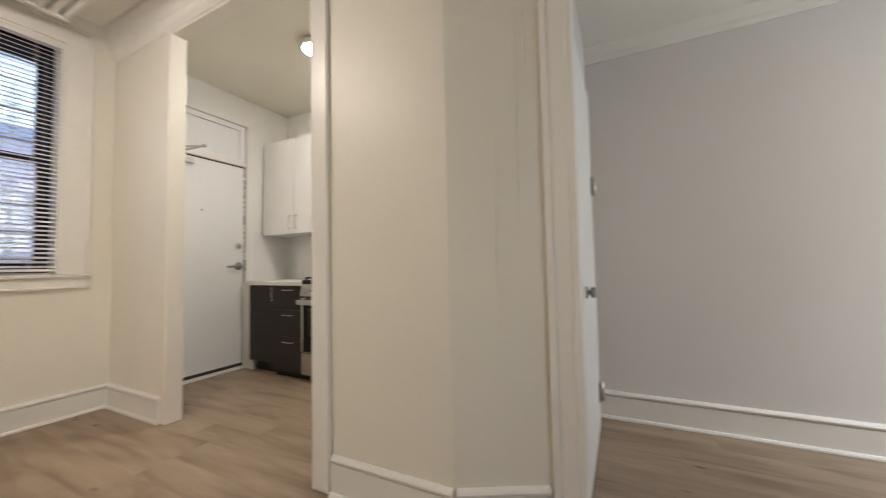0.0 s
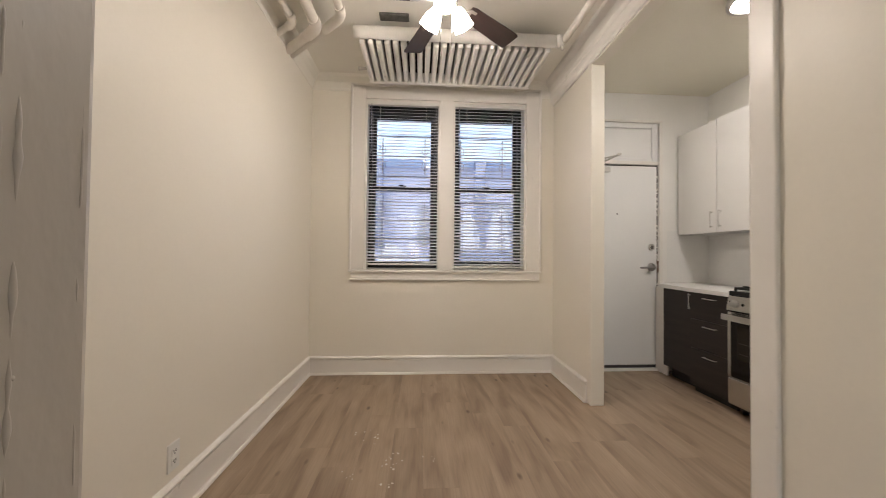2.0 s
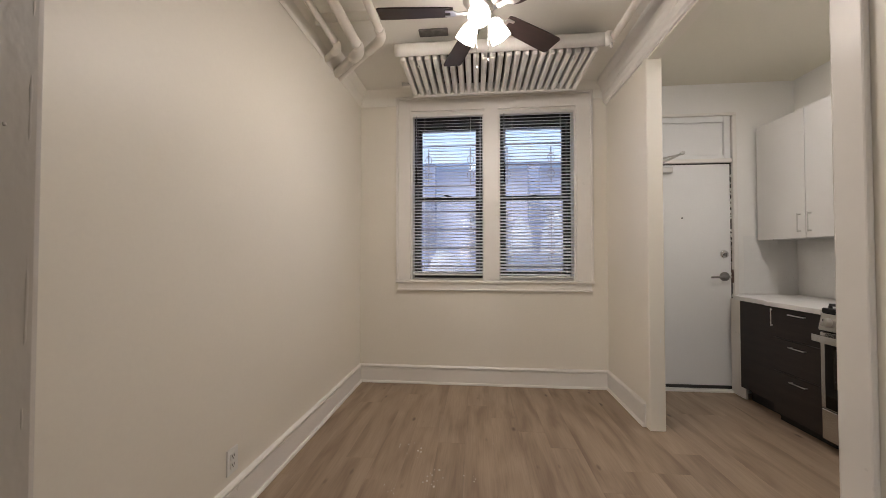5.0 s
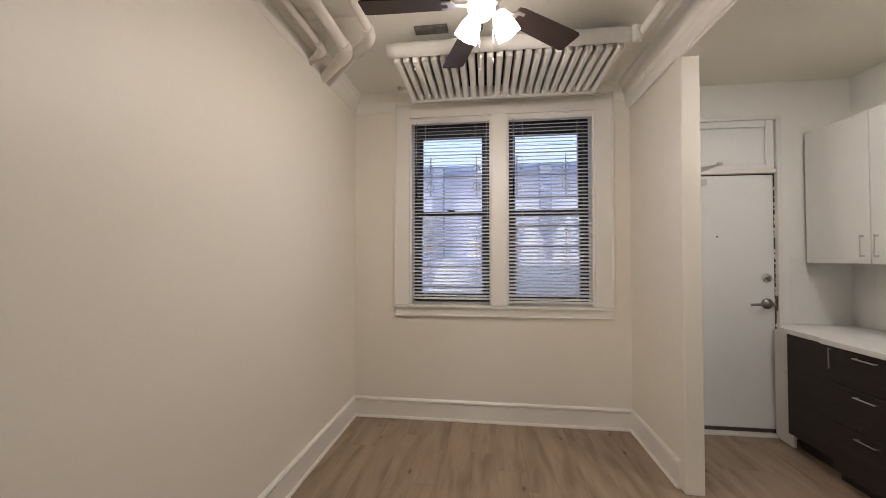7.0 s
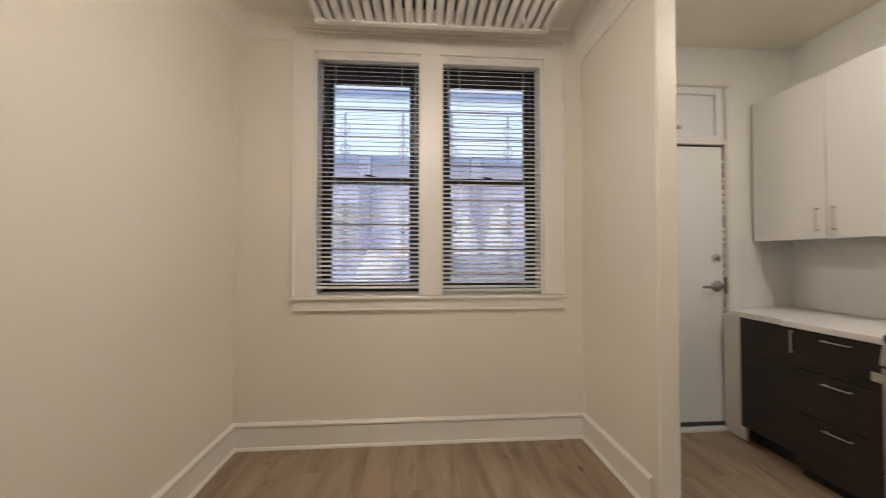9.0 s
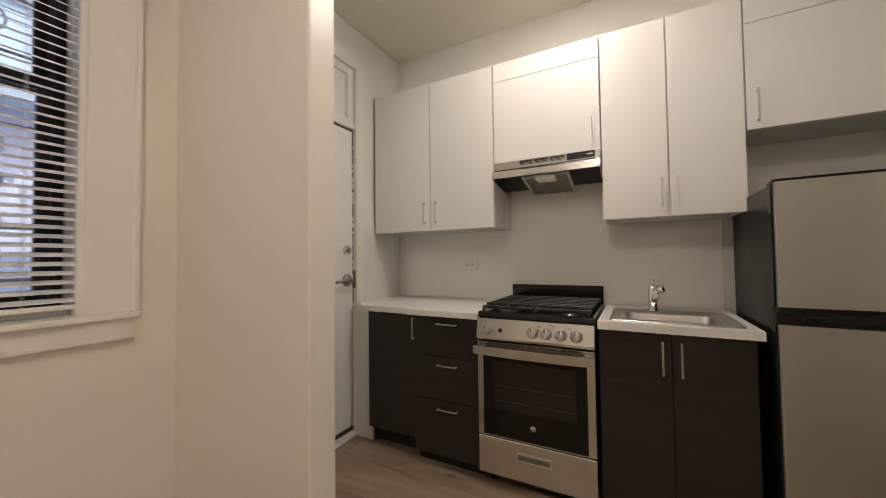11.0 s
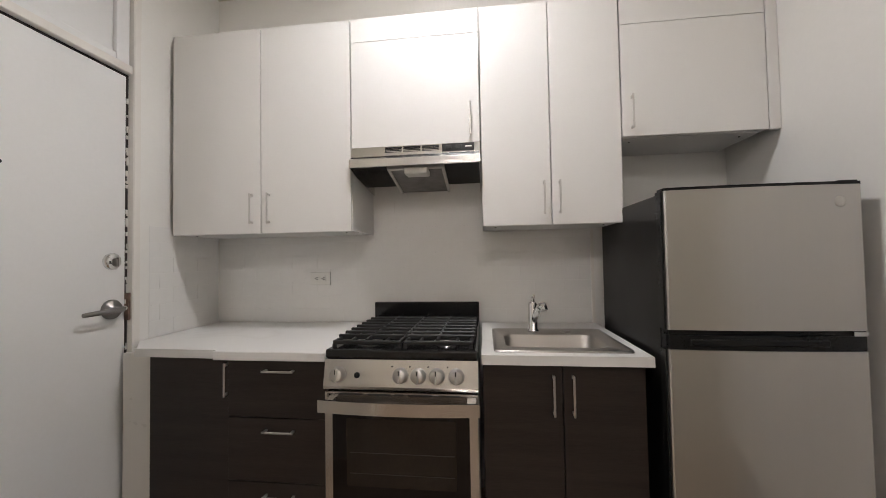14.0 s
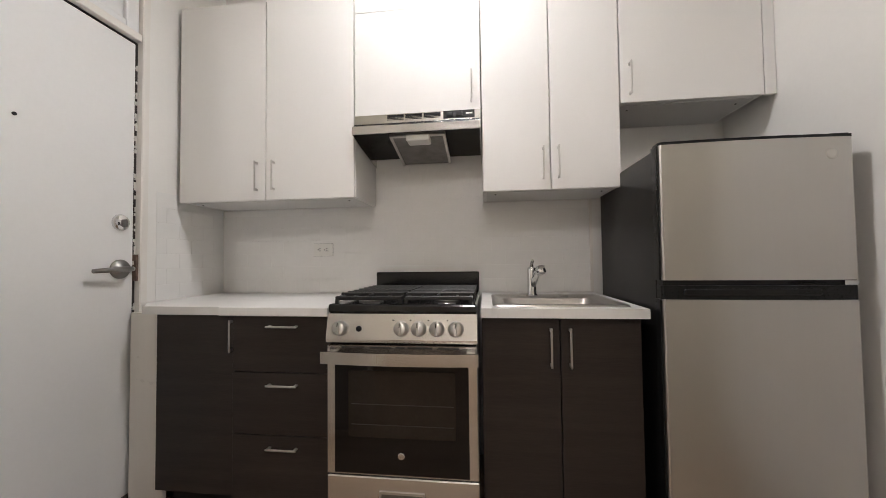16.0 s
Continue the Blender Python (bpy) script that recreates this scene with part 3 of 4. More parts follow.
def blind(y0, y1, bottom, tilt):
    x, yc, half = -3.555, (y0 + y1) / 2, (y1 - y0) / 2 - 0.006
    t = thing("venetian_blind", (x, yc, bottom), "white venetian blind, lowered with open slats", "blind", "nook blinds")
    part("headrail", B(x - 0.02, x + 0.02, y0 + 0.001, y1 - 0.001, 2.612, 2.649, bevel=0.003), PLASTIC, t)
    part("bottom_rail", B(x - 0.013, x + 0.013, yc - half, yc + half, bottom, bottom + 0.018, bevel=0.004), PLASTIC, t)
    me = slat_mesh(half, tilt)
    n = 51
    for i in range(n):
        z = bottom + 0.035 + i * (2.604 - bottom - 0.035) / (n - 1)
        piece("slat", me, (x, yc + random.uniform(-0.0015, 0.0015), z), t)
    for y in (y0 + 0.13, y1 - 0.13):
        for dx in (-0.0135, 0.0135):
            part("ladder_cord", sweep(bmesh.new(), ((x + dx, y, bottom + 0.01), (x + dx, y, 2.615)), 0.0011, 5), CORD, t)
    part("wand", sweep(bmesh.new(), ((x + 0.024, y0 + 0.05, 2.615), (x + 0.027, y0 + 0.052, 1.95)), 0.004, 6), PANE, t, "clear tilt wand")
    part("lift_cord", sweep(bmesh.new(), ((x + 0.022, y1 - 0.035, 2.615), (x + 0.024, y1 - 0.03, 1.75)), 0.0015, 5), CORD, t)


blind(WINS[0][0] + 0.004, WINS[0][1] - 0.004, 1.045, 0.44)
blind(WINS[1][0] + 0.004, WINS[1][1] - 0.004, 1.022, 0.54)


# ---- outside ----
def guard(y0, y1):
    g = thing("window_guard", (-3.95, (y0 + y1) / 2, 1.0), "painted iron window guard with scrollwork", "window guard", "window guards")
    ys = (y0 + 0.12, y1 - 0.14)
    for z in (1.12, 1.32, 1.52, 1.72, 2.0, 2.22, 2.44, 2.6):
        part("bar", sweep(bmesh.new(), ((-3.95, y0 - 0.05, z), (-3.95, y1 + 0.05, z)), 0.0065, 6), GUARD, g)
    for z in (1.12, 2.6):
        for y in (y0 - 0.04, y1 + 0.04):
            part("anchor", sweep(bmesh.new(), ((-3.95, y, z), (-3.79, y, z)), 0.008, 6), GUARD, g)
    for y in ys:
        for z0, z1 in ((1.14, 1.72), (2.02, 2.42)):
            part("upright", sweep(bmesh.new(), ((-3.958, y, z0), (-3.958, y, z1)), 0.006, 6), GUARD, g)
        for z in (1.22, 1.34, 1.50, 1.64, 2.12, 2.29):
            pts = [(-3.955, y + 0.034 * math.cos(a), z + 0.046 * math.sin(a)) for a in (2 * math.pi * i / 14 for i in range(15))]
            part("scroll", sweep(bmesh.new(), pts, 0.004, 5, caps=False), GUARD, g)


for a, b in WINS:
    guard(a, b)

gr = bmesh.new()
box(gr, -400, -3.8, -400, 400, -1.4, -0.9)
box(gr, 2.75, 400, -400, 400, -1.4, -0.9)
st("ground", gr, YARD, "snow-covered yard outside the windows", "ground")
house = thing("house", (-14, 0.5, -0.9), "pale house across the yard with a deep porch", "house")
part("wall", B(-20, -14, -9, 12, -0.9, 4.6), FACADE, house)
upper = part("upper_wall", B(-20, -14.02, -9, 12, 4.6, 7.1), SIDING, house, "pale blue upper storey")
for i in range(12):
    part("siding_board", B(-14.02, -13.98, -9, 12, 4.62 + i * 0.2, 4.81 + i * 0.2, bevel=0.01), SIDING, upper)
part("roof", B(-20.2, -13.7, -9.2, 12.2, 7.1, 7.35, bevel=0.03), FACADE2, house, "eave in the shaded siding colour")
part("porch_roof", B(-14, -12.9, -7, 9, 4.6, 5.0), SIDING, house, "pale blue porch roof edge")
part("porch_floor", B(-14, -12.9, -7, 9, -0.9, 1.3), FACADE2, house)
for y in (-5.4, -1.55, 2.2, 5.9):
    part("porch_post", B(-13.3, -12.95, y - 0.2, y + 0.2, 1.3, 4.6, bevel=0.02), POST, house)
part("porch_rail", B(-13.2, -13.1, 2.2, 5.9, 2.1, 2.2), FACADE, house, "white porch rail")
for i in range(14):
    part("baluster", B(-13.18, -13.12, 2.45 + i * 0.25, 2.55 + i * 0.25, 1.3, 2.1), FACADE, house)
for y in (-4.6, -2.4, 0.3, 3.2, 5.4):
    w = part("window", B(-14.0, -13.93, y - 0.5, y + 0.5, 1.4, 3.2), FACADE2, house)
    part("pane", B(-13.93, -13.9, y - 0.42, y + 0.42, 1.48, 3.12), GLAZE, w)


def mound(cx, cy, rx, ry, z1):
    bm = bmesh.new()
    bmesh.ops.create_icosphere(bm, subdivisions=4, radius=1)
    for v in bm.verts:
        k = 1 + 0.16 * noise.noise(v.co * 2.3 + Vector((cx, cy, 0))) + 0.06 * noise.noise(v.co * 7)
        v.co = Vector((cx + v.co.x * rx * k, cy + v.co.y * ry * k, -0.9 + max(0, v.co.z) * (z1 + 0.9) * k))
    for f in bm.faces:
        f.smooth = True
    solid("snowy_bush", bm, SNOW, "low rounded bush under fresh white snow", "bush", "snowy bushes")


for q in ((-7.4, -0.5, 0.6, 0.7, 1.28), (-7.0, -2.2, 0.6, 0.8, 0.7), (-8.2, 1.12, 0.5, 0.38, 2.05), (-8.2, 1.85, 0.5, 0.42, 2.15), (-8.2, 3.0, 0.6, 0.6, 1.6)):
    mound(*q)
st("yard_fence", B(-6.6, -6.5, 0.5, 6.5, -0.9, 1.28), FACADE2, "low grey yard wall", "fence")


# ---- ceiling radiator ----
rad = thing("ceiling_radiator", (-2.97, 0.27, 2.71), "white painted cast-iron radiator hung under the ceiling", "radiator")
RY0, RY1, RX0, RX1 = -0.47, 1.02, -3.31, -2.65
n = 24
bm = bmesh.new()
for (xa, xb) in ((RX0 + 0.03, RX1 - 0.04),):
    box(bm, xa, xb, -0.0215, 0.0215, 2.705, 2.83, bevel=0.013, seg=2)
sec = mesh_of(bm, "section", RADP)
for i in range(n):
    piece("section", sec, (0, RY0 + 0.04 + i * (RY1 - RY0 - 0.08) / (n - 1), 0), rad)
part("front_header", sweep(bmesh.new(), [(RX1, RY0 - 0.01 + i * (RY1 - RY0 + 0.02) / 24, 2.765) for i in range(25)], [0.043 + (0.003 if i % 2 else 0) for i in range(25)], 14), RADP, rad)
part("back_header", B(RX0, RX0 + 0.05, RY0 + 0.01, RY1 - 0.01, 2.70, 2.80, bevel=0.012, seg=2), RADP, rad)
for x, y in ((-3.2, -0.30), (-2.78, -0.32), (-3.2, 0.82), (-2.78, 0.84)):
    hk = part("hanger", sweep(bmesh.new(), bend([(x, y, 2.86), (x, y, 2.70), (x + 0.03, y, 2.69), (x + 0.03, y, 2.72)], 0.015), 0.007, 8), RADP, rad)
# added dark sheet: the shade in the section gaps is put into its colour
part("gap_shade_sheet", B(RX0 + 0.06, RX1 - 0.06, RY0 + 0.03, RY1 - 0.03, 2.790, 2.800), GAP_SHADE, rad, "dark sheet standing in for the shade between the sections")
part("air_vent", sweep(bmesh.new(), ((-3.12, RY0 - 0.055, 2.74), (-3.12, RY0 + 0.02, 2.74)), [0.018, 0.01], 10), NICKEL, rad)
part("support_slab", B(-2.64, -2.56, -0.29, -0.08, 2.845, 2.86, bevel=0.004), FILTER, rad)
pp = thing("radiator_supply_pipe", (-2.6, 1.06, 2.75), "white painted supply pipe with a valve at the radiator", "pipe")
part("pipe", sweep(bmesh.new(), bend([(RX1, RY1 + 0.005, 2.765), (RX1 + 0.02, RY1 + 0.06, 2.765), (-2.45, 1.085, 2.765), (-0.32, 1.12, 2.775)], 0.03), 0.026, 12), PIPEP, pp)
part("valve", sweep(bmesh.new(), [(RX1 - 0.005, RY1 + 0.012, 2.765), (RX1 + 0.01, RY1 + 0.03, 2.765), (RX1 + 0.03, RY1 + 0.05, 2.765)], [0.046, 0.05, 0.038], 12), RADP, pp)
part("valve_stem", sweep(bmesh.new(), ((RX1 + 0.02, RY1 + 0.04, 2.765), (RX1 + 0.02, RY1 + 0.045, 2.69)), 0.011, 8), NICKEL, pp)

# pipes under the ceiling along the south wall
for y, xe, wall_at, r, z in ((-0.875, -2.57, (-2.68, -1.03), 0.022, 2.755), (-0.725, -2.60, (-2.88, -1.03), 0.033, 2.745), (-0.525, -2.47, (-2.96, -1.03), 0.026, 2.75)):
    p = thing("heating_pipe", (-1.5, y, z), "white painted heating pipe with an elbow under the ceiling", "pipe", "ceiling pipes")
    part("pipe", sweep(bmesh.new(), bend([(-0.31, y, z), (xe, y, z), (wall_at[0], wall_at[1], z - 0.01)], 0.08, 7), r, 14), PIPEP, p)
    part("elbow", sweep(bmesh.new(), bend([(xe + 0.10, y, z), (xe, y, z), (xe + (wall_at[0] - xe) * 0.3, y + (wall_at[1] - y) * 0.3, z - 0.003)], 0.07, 7), r + 0.007, 14), PIPEP, p)
for x in (-1.6, -2.35):
    st("pipe_hanger", B(x - 0.012, x + 0.012, -0.955, -0.47, 2.792, 2.86), CEIL, "painted pipe hanger strap", "bracket")


# ---- ceiling fan ----
FX, FY = -2.08, 0.16
fan = thing("ceiling_fan", (FX, FY, 2.86), "nickel ceiling fan with five dark blades and lit shades", "ceiling fan")
part("canopy", lathe(bmesh.new(), ((0.075, 0), (0.07, 0.03), (0.06, 0.055), (0.03, 0.075), (0.016, 0.08)), along((FX, FY, 2.86), (0, 0, -1))), NICKEL, fan)
part("motor", lathe(bmesh.new(), ((0.04, 0), (0.10, 0.01), (0.115, 0.03), (0.115, 0.085), (0.09, 0.105), (0.05, 0.115)), along((FX, FY, 2.775), (0, 0, -1)), 32), NICKEL, fan)
part("lamp_fitter", lathe(bmesh.new(), ((0.045, 0), (0.06, 0.01), (0.06, 0.035), (0.04, 0.055), (0.012, 0.065)), along((FX, FY, 2.66), (0, 0, -1))), NICKEL, fan)
bl = bmesh.new()
out = [(0.17, -0.046), (0.20, -0.055), (0.50, -0.067), (0.585, -0.068), (0.60, -0.060), (0.60, 0.060), (0.585, 0.068), (0.50, 0.067), (0.20, 0.055), (0.17, 0.046)]
prism(bl, out, -0.0035, 0.0035)
blade_me = mesh_of(bl, "blade", BLADE)
ir = bmesh.new()
prism(ir, [(0.09, -0.016), (0.15, -0.014), (0.17, -0.036), (0.215, -0.036), (0.215, -0.022), (0.185, -0.018), (0.185, 0.018), (0.215, 0.022), (0.215, 0.036), (0.17, 0.036), (0.15, 0.014), (0.09, 0.016)], -0.011, -0.0045)
iron_me = mesh_of(ir, "blade_iron", NICKEL)
for i in range(5):
    m = pose(FX, FY, 2.625, 0, 0, 129 + 72 * i) @ pose(0, 0, 0, -11, 0, 0)
    b = hang(new("blade", blade_me), fan)
    b.matrix_basis = m
    q = hang(new("blade_iron", iron_me), fan)
    q.matrix_basis = m
for az in (230, 128, 350):
    a = radians(az)
    d = Vector((math.cos(a) * 0.62, math.sin(a) * 0.62, -0.78))
    p0 = Vector((FX + math.cos(a) * 0.04, FY + math.sin(a) * 0.04, 2.632))
    part("lamp_arm", sweep(bmesh.new(), (p0, p0 + d * 0.045), [0.014, 0.022], 10), NICKEL, fan)
    sh = part("shade", lathe(bmesh.new(), ((0.022, 0), (0.030, 0.014), (0.048, 0.052), (0.058, 0.095), (0.060, 0.122), (0.057, 0.122), (0.050, 0.114)), along(p0 + d * 0.04, d)), SHADE, fan, "lit frosted glass bell shade")
    part("bulb", lathe(bmesh.new(), ((0.050, 0.1145), (0.048, 0.118), (0.030, 0.126), (0.008, 0.129)), along(p0 + d * 0.04, d)), BULB, sh, "glowing bulb in the shade's mouth")
for dx, dy, z in ((0.05, -0.035, 2.34), (0.045, 0.03, 2.38)):
    c = part("pull_chain", sweep(bmesh.new(), ((FX - dx, FY + dy, 2.60), (FX - dx, FY + dy, z)), 0.0016, 5), CHROME, fan)
    part("chain_bead", lathe(bmesh.new(), ((0.002, 0), (0.0045, 0.008), (0.0045, 0.02), (0.002, 0.026)), along((FX - dx, FY + dy, z), (0, 0, -1)), 8), NICKEL, c)

# kitchen ceiling lamp
kl = thing("ceiling_light", (-2.17, 2.12, CK), "flush dome ceiling lamp with a nickel rim, lit", "ceiling lamp")
part("rim", lathe(bmesh.new(), ((0.13, 0), (0.135, 0.01), (0.135, 0.045), (0.110, 0.048)), along((-2.17, 2.12, CK), (0, 0, -1)), 32), NICKEL, kl)
part("shade", lathe(bmesh.new(), ((0.118, 0), (0.113, 0.016), (0.095, 0.025), (0.055, 0.031), (0.01, 0.033)), along((-2.17, 2.12, CK - 0.03), (0, 0, -1)), 32), DOME, kl, "lit frosted glass dome")


# ---- outlets ----
def outlet(name, c, u, n, label, flat=False):
    """A duplex outlet at c; u: along the wall; n: out of it; flat: lying on its side."""
    c, u, n, w = Vector(c), Vector(u), Vector(n), Vector((0, 0, 1))
    if flat:
        u, w = w, u
    t = thing(name, c, label, "outlet")

    def slab(bm, du, dw, hu, hw, d0, d1):
        vs = [bm.verts.new(c + u * (du + a * hu) + w * (dw + b * hw) + n * d) for d in (d0, d1) for a, b in ((-1, -1), (1, -1), (1, 1), (-1, 1))]
        for f in ((0, 1, 2, 3), (4, 5, 6, 7), (0, 1, 5, 4), (1, 2, 6, 5), (2, 3, 7, 6), (3, 0, 4, 7)):
            bm.faces.new([vs[i] for i in f])
        bmesh.ops.recalc_face_normals(bm, faces=bm.faces)
        return bm

    # larger backing plate; on the tiles its dark rim stands in for edge shadow
    part("outline_plate", slab(bmesh.new(), 0, 0, 0.0372, 0.0592, 0, 0.002), FILTER if flat else TRIM, t)
    part("plate", slab(bmesh.new(), 0, 0, 0.036, 0.058, 0.002, 0.006), PLASTIC, t)
    for s in (-0.02, 0.02):
        r = part("socket", slab(bmesh.new(), 0, s, 0.016, 0.014, 0.006, 0.009), PLASTIC, t)
        bm = bmesh.new()
        for e in (-0.006, 0.006):
            slab(bm, e, s + 0.003, 0.0018, 0.005, 0.009, 0.0096)
        slab(bm, 0, s - 0.008, 0.003, 0.003, 0.009, 0.0096)
        part("slots", bm, SLOTM, r)


outlet("wall_outlet", (-1.667, -1.03, 0.272), (1, 0, 0), (0, 1, 0), "white duplex outlet low on the cream wall")
outlet("kitchen_outlet", (-2.921, 2.9945, 1.136), (1, 0, 0), (0, -1, 0), "white duplex outlet on its side in the tiled backsplash", True)


# ---- entry door ----
dr = thing("door_1", (-3.58, 2.02, 0), "white painted steel entry door, closed, with scuffed edges", "door", kind="structure")
part("leaf", B(-3.62, -3.575, 1.575, 2.452, 0.045, 2.085, bevel=0.003), DOORP, dr)
part("sweep_strip", B(-3.60, -3.568, 1.58, 2.45, 0.022, 0.05, bevel=0.002), RUBBER, dr, "dark rubber sweep at the door's foot")
part("saddle", B(-3.66, -3.525, 1.545, 2.49, -0.004, 0.020, bevel=0.004), TRIM, dr, "white painted threshold")
bm = B(-3.62, -3.548, 2.464, 2.50, 0.0, 2.53, bevel=0.004)
box(bm, -3.62, -3.548, 1.545, 1.571, 0.0, 2.53, bevel=0.004)
box(bm, -3.62, -3.550, 1.571, 2.459, 2.096, 2.132, bevel=0.003)
box(bm, -3.62, -3.546, 1.545, 2.50, 2.53, 2.556, bevel=0.004)
part("door_frame", bm, TRIM, dr)
part("gap", box(B(-3.60, -3.577, 2.453, 2.463, 0.05, 2.088), -3.60, -3.577, 1.58, 2.463, 2.088, 2.095), CEMENT, dr, "dark worn gap beside the leaf")
part("strike_plate", B(-3.580, -3.560, 2.453, 2.468, 0.99, 1.11), RUST, dr, "rusty brown strike plate")
random.seed(21)
bm = bmesh.new()
for i in range(70):
    z, w = random.uniform(0.06, 2.05), random.uniform(0.001, 0.0035)
    box(bm, -3.578, -3.5735 + random.uniform(0, 0.002), 2.4525 + random.uniform(-0.001, 0.006), 2.4525 + 0.007 + w, z, z + random.uniform(0.004, 0.03), bevel=0.0006)
part("paint_crust", bm, TRIM, dr, "cracked white paint along the door's edge")
tp = part("transom_panel", B(-3.62, -3.588, 1.571, 2.459, 2.132, 2.53), DOORP, dr)
bm = bmesh.new()
for y0, y1, z0, z1 in ((2.40, 2.459, 2.132, 2.53), (1.571, 1.63, 2.132, 2.53), (1.63, 2.40, 2.475, 2.53), (1.63, 2.40, 2.132, 2.17)):
    box(bm, -3.588, -3.566, y0, y1, z0, z1, bevel=0.006, seg=2)
part("transom_moulding", bm, DOORP, tp)
lv = part("lever_rose", lathe(bmesh.new(), ((0.042, 0), (0.042, 0.008), (0.036, 0.016), (0.014, 0.02), (0.012, 0.05), (0.004, 0.052)), along((-3.575, 2.392, 1.045), (1, 0, 0))), SATIN, dr, "dull satin lever set")
part("lever", sweep(bmesh.new(), bend([(-3.53, 2.405, 1.045), (-3.525, 2.37, 1.045), (-3.53, 2.252, 1.04)], 0.015), [0.012] * 7 + [0.009], 10), SATIN, lv)
part("thumb_ring", sweep(bmesh.new(), [(-3.555, 2.435 + 0.008 * math.cos(a), 1.045 + 0.008 * math.sin(a)) for a in (i * math.pi / 5 for i in range(11))], 0.003, 6, caps=False), NICKEL, lv)
db = part("deadbolt", lathe(bmesh.new(), ((0.036, 0), (0.036, 0.008), (0.029, 0.016), (0.004, 0.018)), along((-3.575, 2.392, 1.25), (1, 0, 0))), CHROME, dr, "round polished deadbolt")
part("thumb_turn", B(-3.558, -3.540, 2.386, 2.398, 1.228, 1.264, bevel=0.003), SATIN, db)
part("peephole", lathe(bmesh.new(), ((0.0065, 0), (0.0065, 0.004), (0.003, 0.005)), along((-3.575, 2.03, 1.587), (1, 0, 0)), 12), BLACKP, dr)
cl = part("door_closer", B(-3.575, -3.525, 1.66, 1.935, 2.005, 2.055, bevel=0.008, seg=2), NICKEL, dr, "nickel door closer with folding arm")
part("closer_arm", box(sweep(bmesh.new(), ((-3.545, 1.78, 2.07), (-3.28, 1.885, 2.115)), 0.009, 8), -3.30, -3.27, 1.87, 1.90, 2.105, 2.128, bevel=0.004), NICKEL, cl)
part("closer_arm", sweep(bmesh.new(), ((-3.28, 1.885, 2.11), (-3.56, 1.70, 2.11)), 0.008, 8), NICKEL, cl)


# ---- kitchen units ----
def bar_handle(parent, x, y, z, length, upright=True):
    """A flat bow handle standing off a front that faces -y."""
    h = length / 2
    if upright:
        bm = B(x - 0.004, x + 0.004, y - 0.028, y - 0.022, z - h, z + h, bevel=0.002)
        for s in (-1, 1):
            box(bm, x - 0.003, x + 0.003, y - 0.023, y, z + s * (h - 0.009) - 0.005, z + s * (h - 0.009) + 0.005)
    else:
        bm = B(x - h, x + h, y - 0.025, y - 0.019, z - 0.004, z + 0.004, bevel=0.002)
        for s in (-1, 1):
            box(bm, x + s * (h - 0.009) - 0.005, x + s * (h - 0.009) + 0.005, y - 0.020, y, z - 0.003, z + 0.003)
    return part("handle", bm, NICKEL, parent, "satin steel bar handle")


def wall_unit(x0, x1, z0, z1, doors, label, top_panel=0.0):
    """doors: list of (x0, x1, handle x)."""
    t = thing("wall_cabinet", ((x0 + x1) / 2, 2.83, z0), label, "cabinet", "kitchen wall units")
    part("body", B(x0 + 0.001, x1 - 0.001, 2.672, 2.992, z0, z1), LAM, t)
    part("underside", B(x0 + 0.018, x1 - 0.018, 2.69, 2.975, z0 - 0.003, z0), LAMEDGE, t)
    zt = z1 - top_panel
    if top_panel:
        part("top_panel", B(x0 + 0.002, x1 - 0.002, 2.653, 2.671, zt + 0.002, z1, bevel=0.001), LAM, t)
    for a, b, hx in doors:
        d = part("door", B(a + 0.0026, b - 0.0026, 2.652, 2.671, z0 - 0.004, zt - 0.001, bevel=0.0012), LAM, t)
        bar_handle(d, hx, 2.652, z0 + 0.115 if not top_panel else z0 + 0.10, 0.15)
    for sx in (x0 + 0.06, x1 - 0.06):
        part("shelf_pin", lathe(bmesh.new(), ((0.004, 0), (0.004, 0.003), (0.001, 0.004)), along((sx, 2.74, z0 - 0.003), (0, 0, -1)), 8), SLOTM, t)
    return t


wall_unit(-3.535, -2.602, 1.38, 2.39, ((-3.535, -3.060, -3.105), (-3.060, -2.602, -3.015)), "white two-door wall cabinet beside the entry door")
wall_unit(-2.600, -1.990, 1.772, 2.39, ((-2.600, -1.990, -2.035),), "white single-door wall cabinet above the range hood", 0.115)
wall_unit(-1.988, -1.378, 1.385, 2.39, ((-1.988, -1.682, -1.715), (-1.682, -1.378, -1.648)), "white two-door wall cabinet above the sink")
c3 = wall_unit(-1.376, -0.792, 1.758, 2.39, ((-1.376, -0.792, -1.335),), "white single-door wall cabinet above the refrigerator", 0.14)
st("cabinet_filler", B(-0.791, -0.747, 2.652, 2.672, 1.754, 2.39, bevel=0.001), LAM, "white filler strip between cabinet and wall", "trim")

st("cabinet_filler_base", B(-3.555, -3.387, 2.428, 2.446, 0.0, 0.850, bevel=0.001), TRIM, "white filler board between door frame and base cabinet", "trim")
t = thing("base_cabinet", (-3.2, 2.68, 0), "espresso-brown base cabinet with one door", "cabinet", "kitchen base units")
part("body", B(-3.385, -3.022, 2.410, 2.985, 0.105, 0.852), DARK, t)
d = part("door", B(-3.385, -3.012, 2.390, 2.409, 0.11, 0.850, bevel=0.001), DARK, t)
bar_handle(d, -3.030, 2.390, 0.765, 0.135)
part("toe_board", B(-3.375, -3.022, 2.47, 2.488, 0.0, 0.105), TOE, t)
t = thing("drawer_cabinet", (-2.81, 2.68, 0), "espresso-brown base cabinet with three drawers", "cabinet", "kitchen base units")
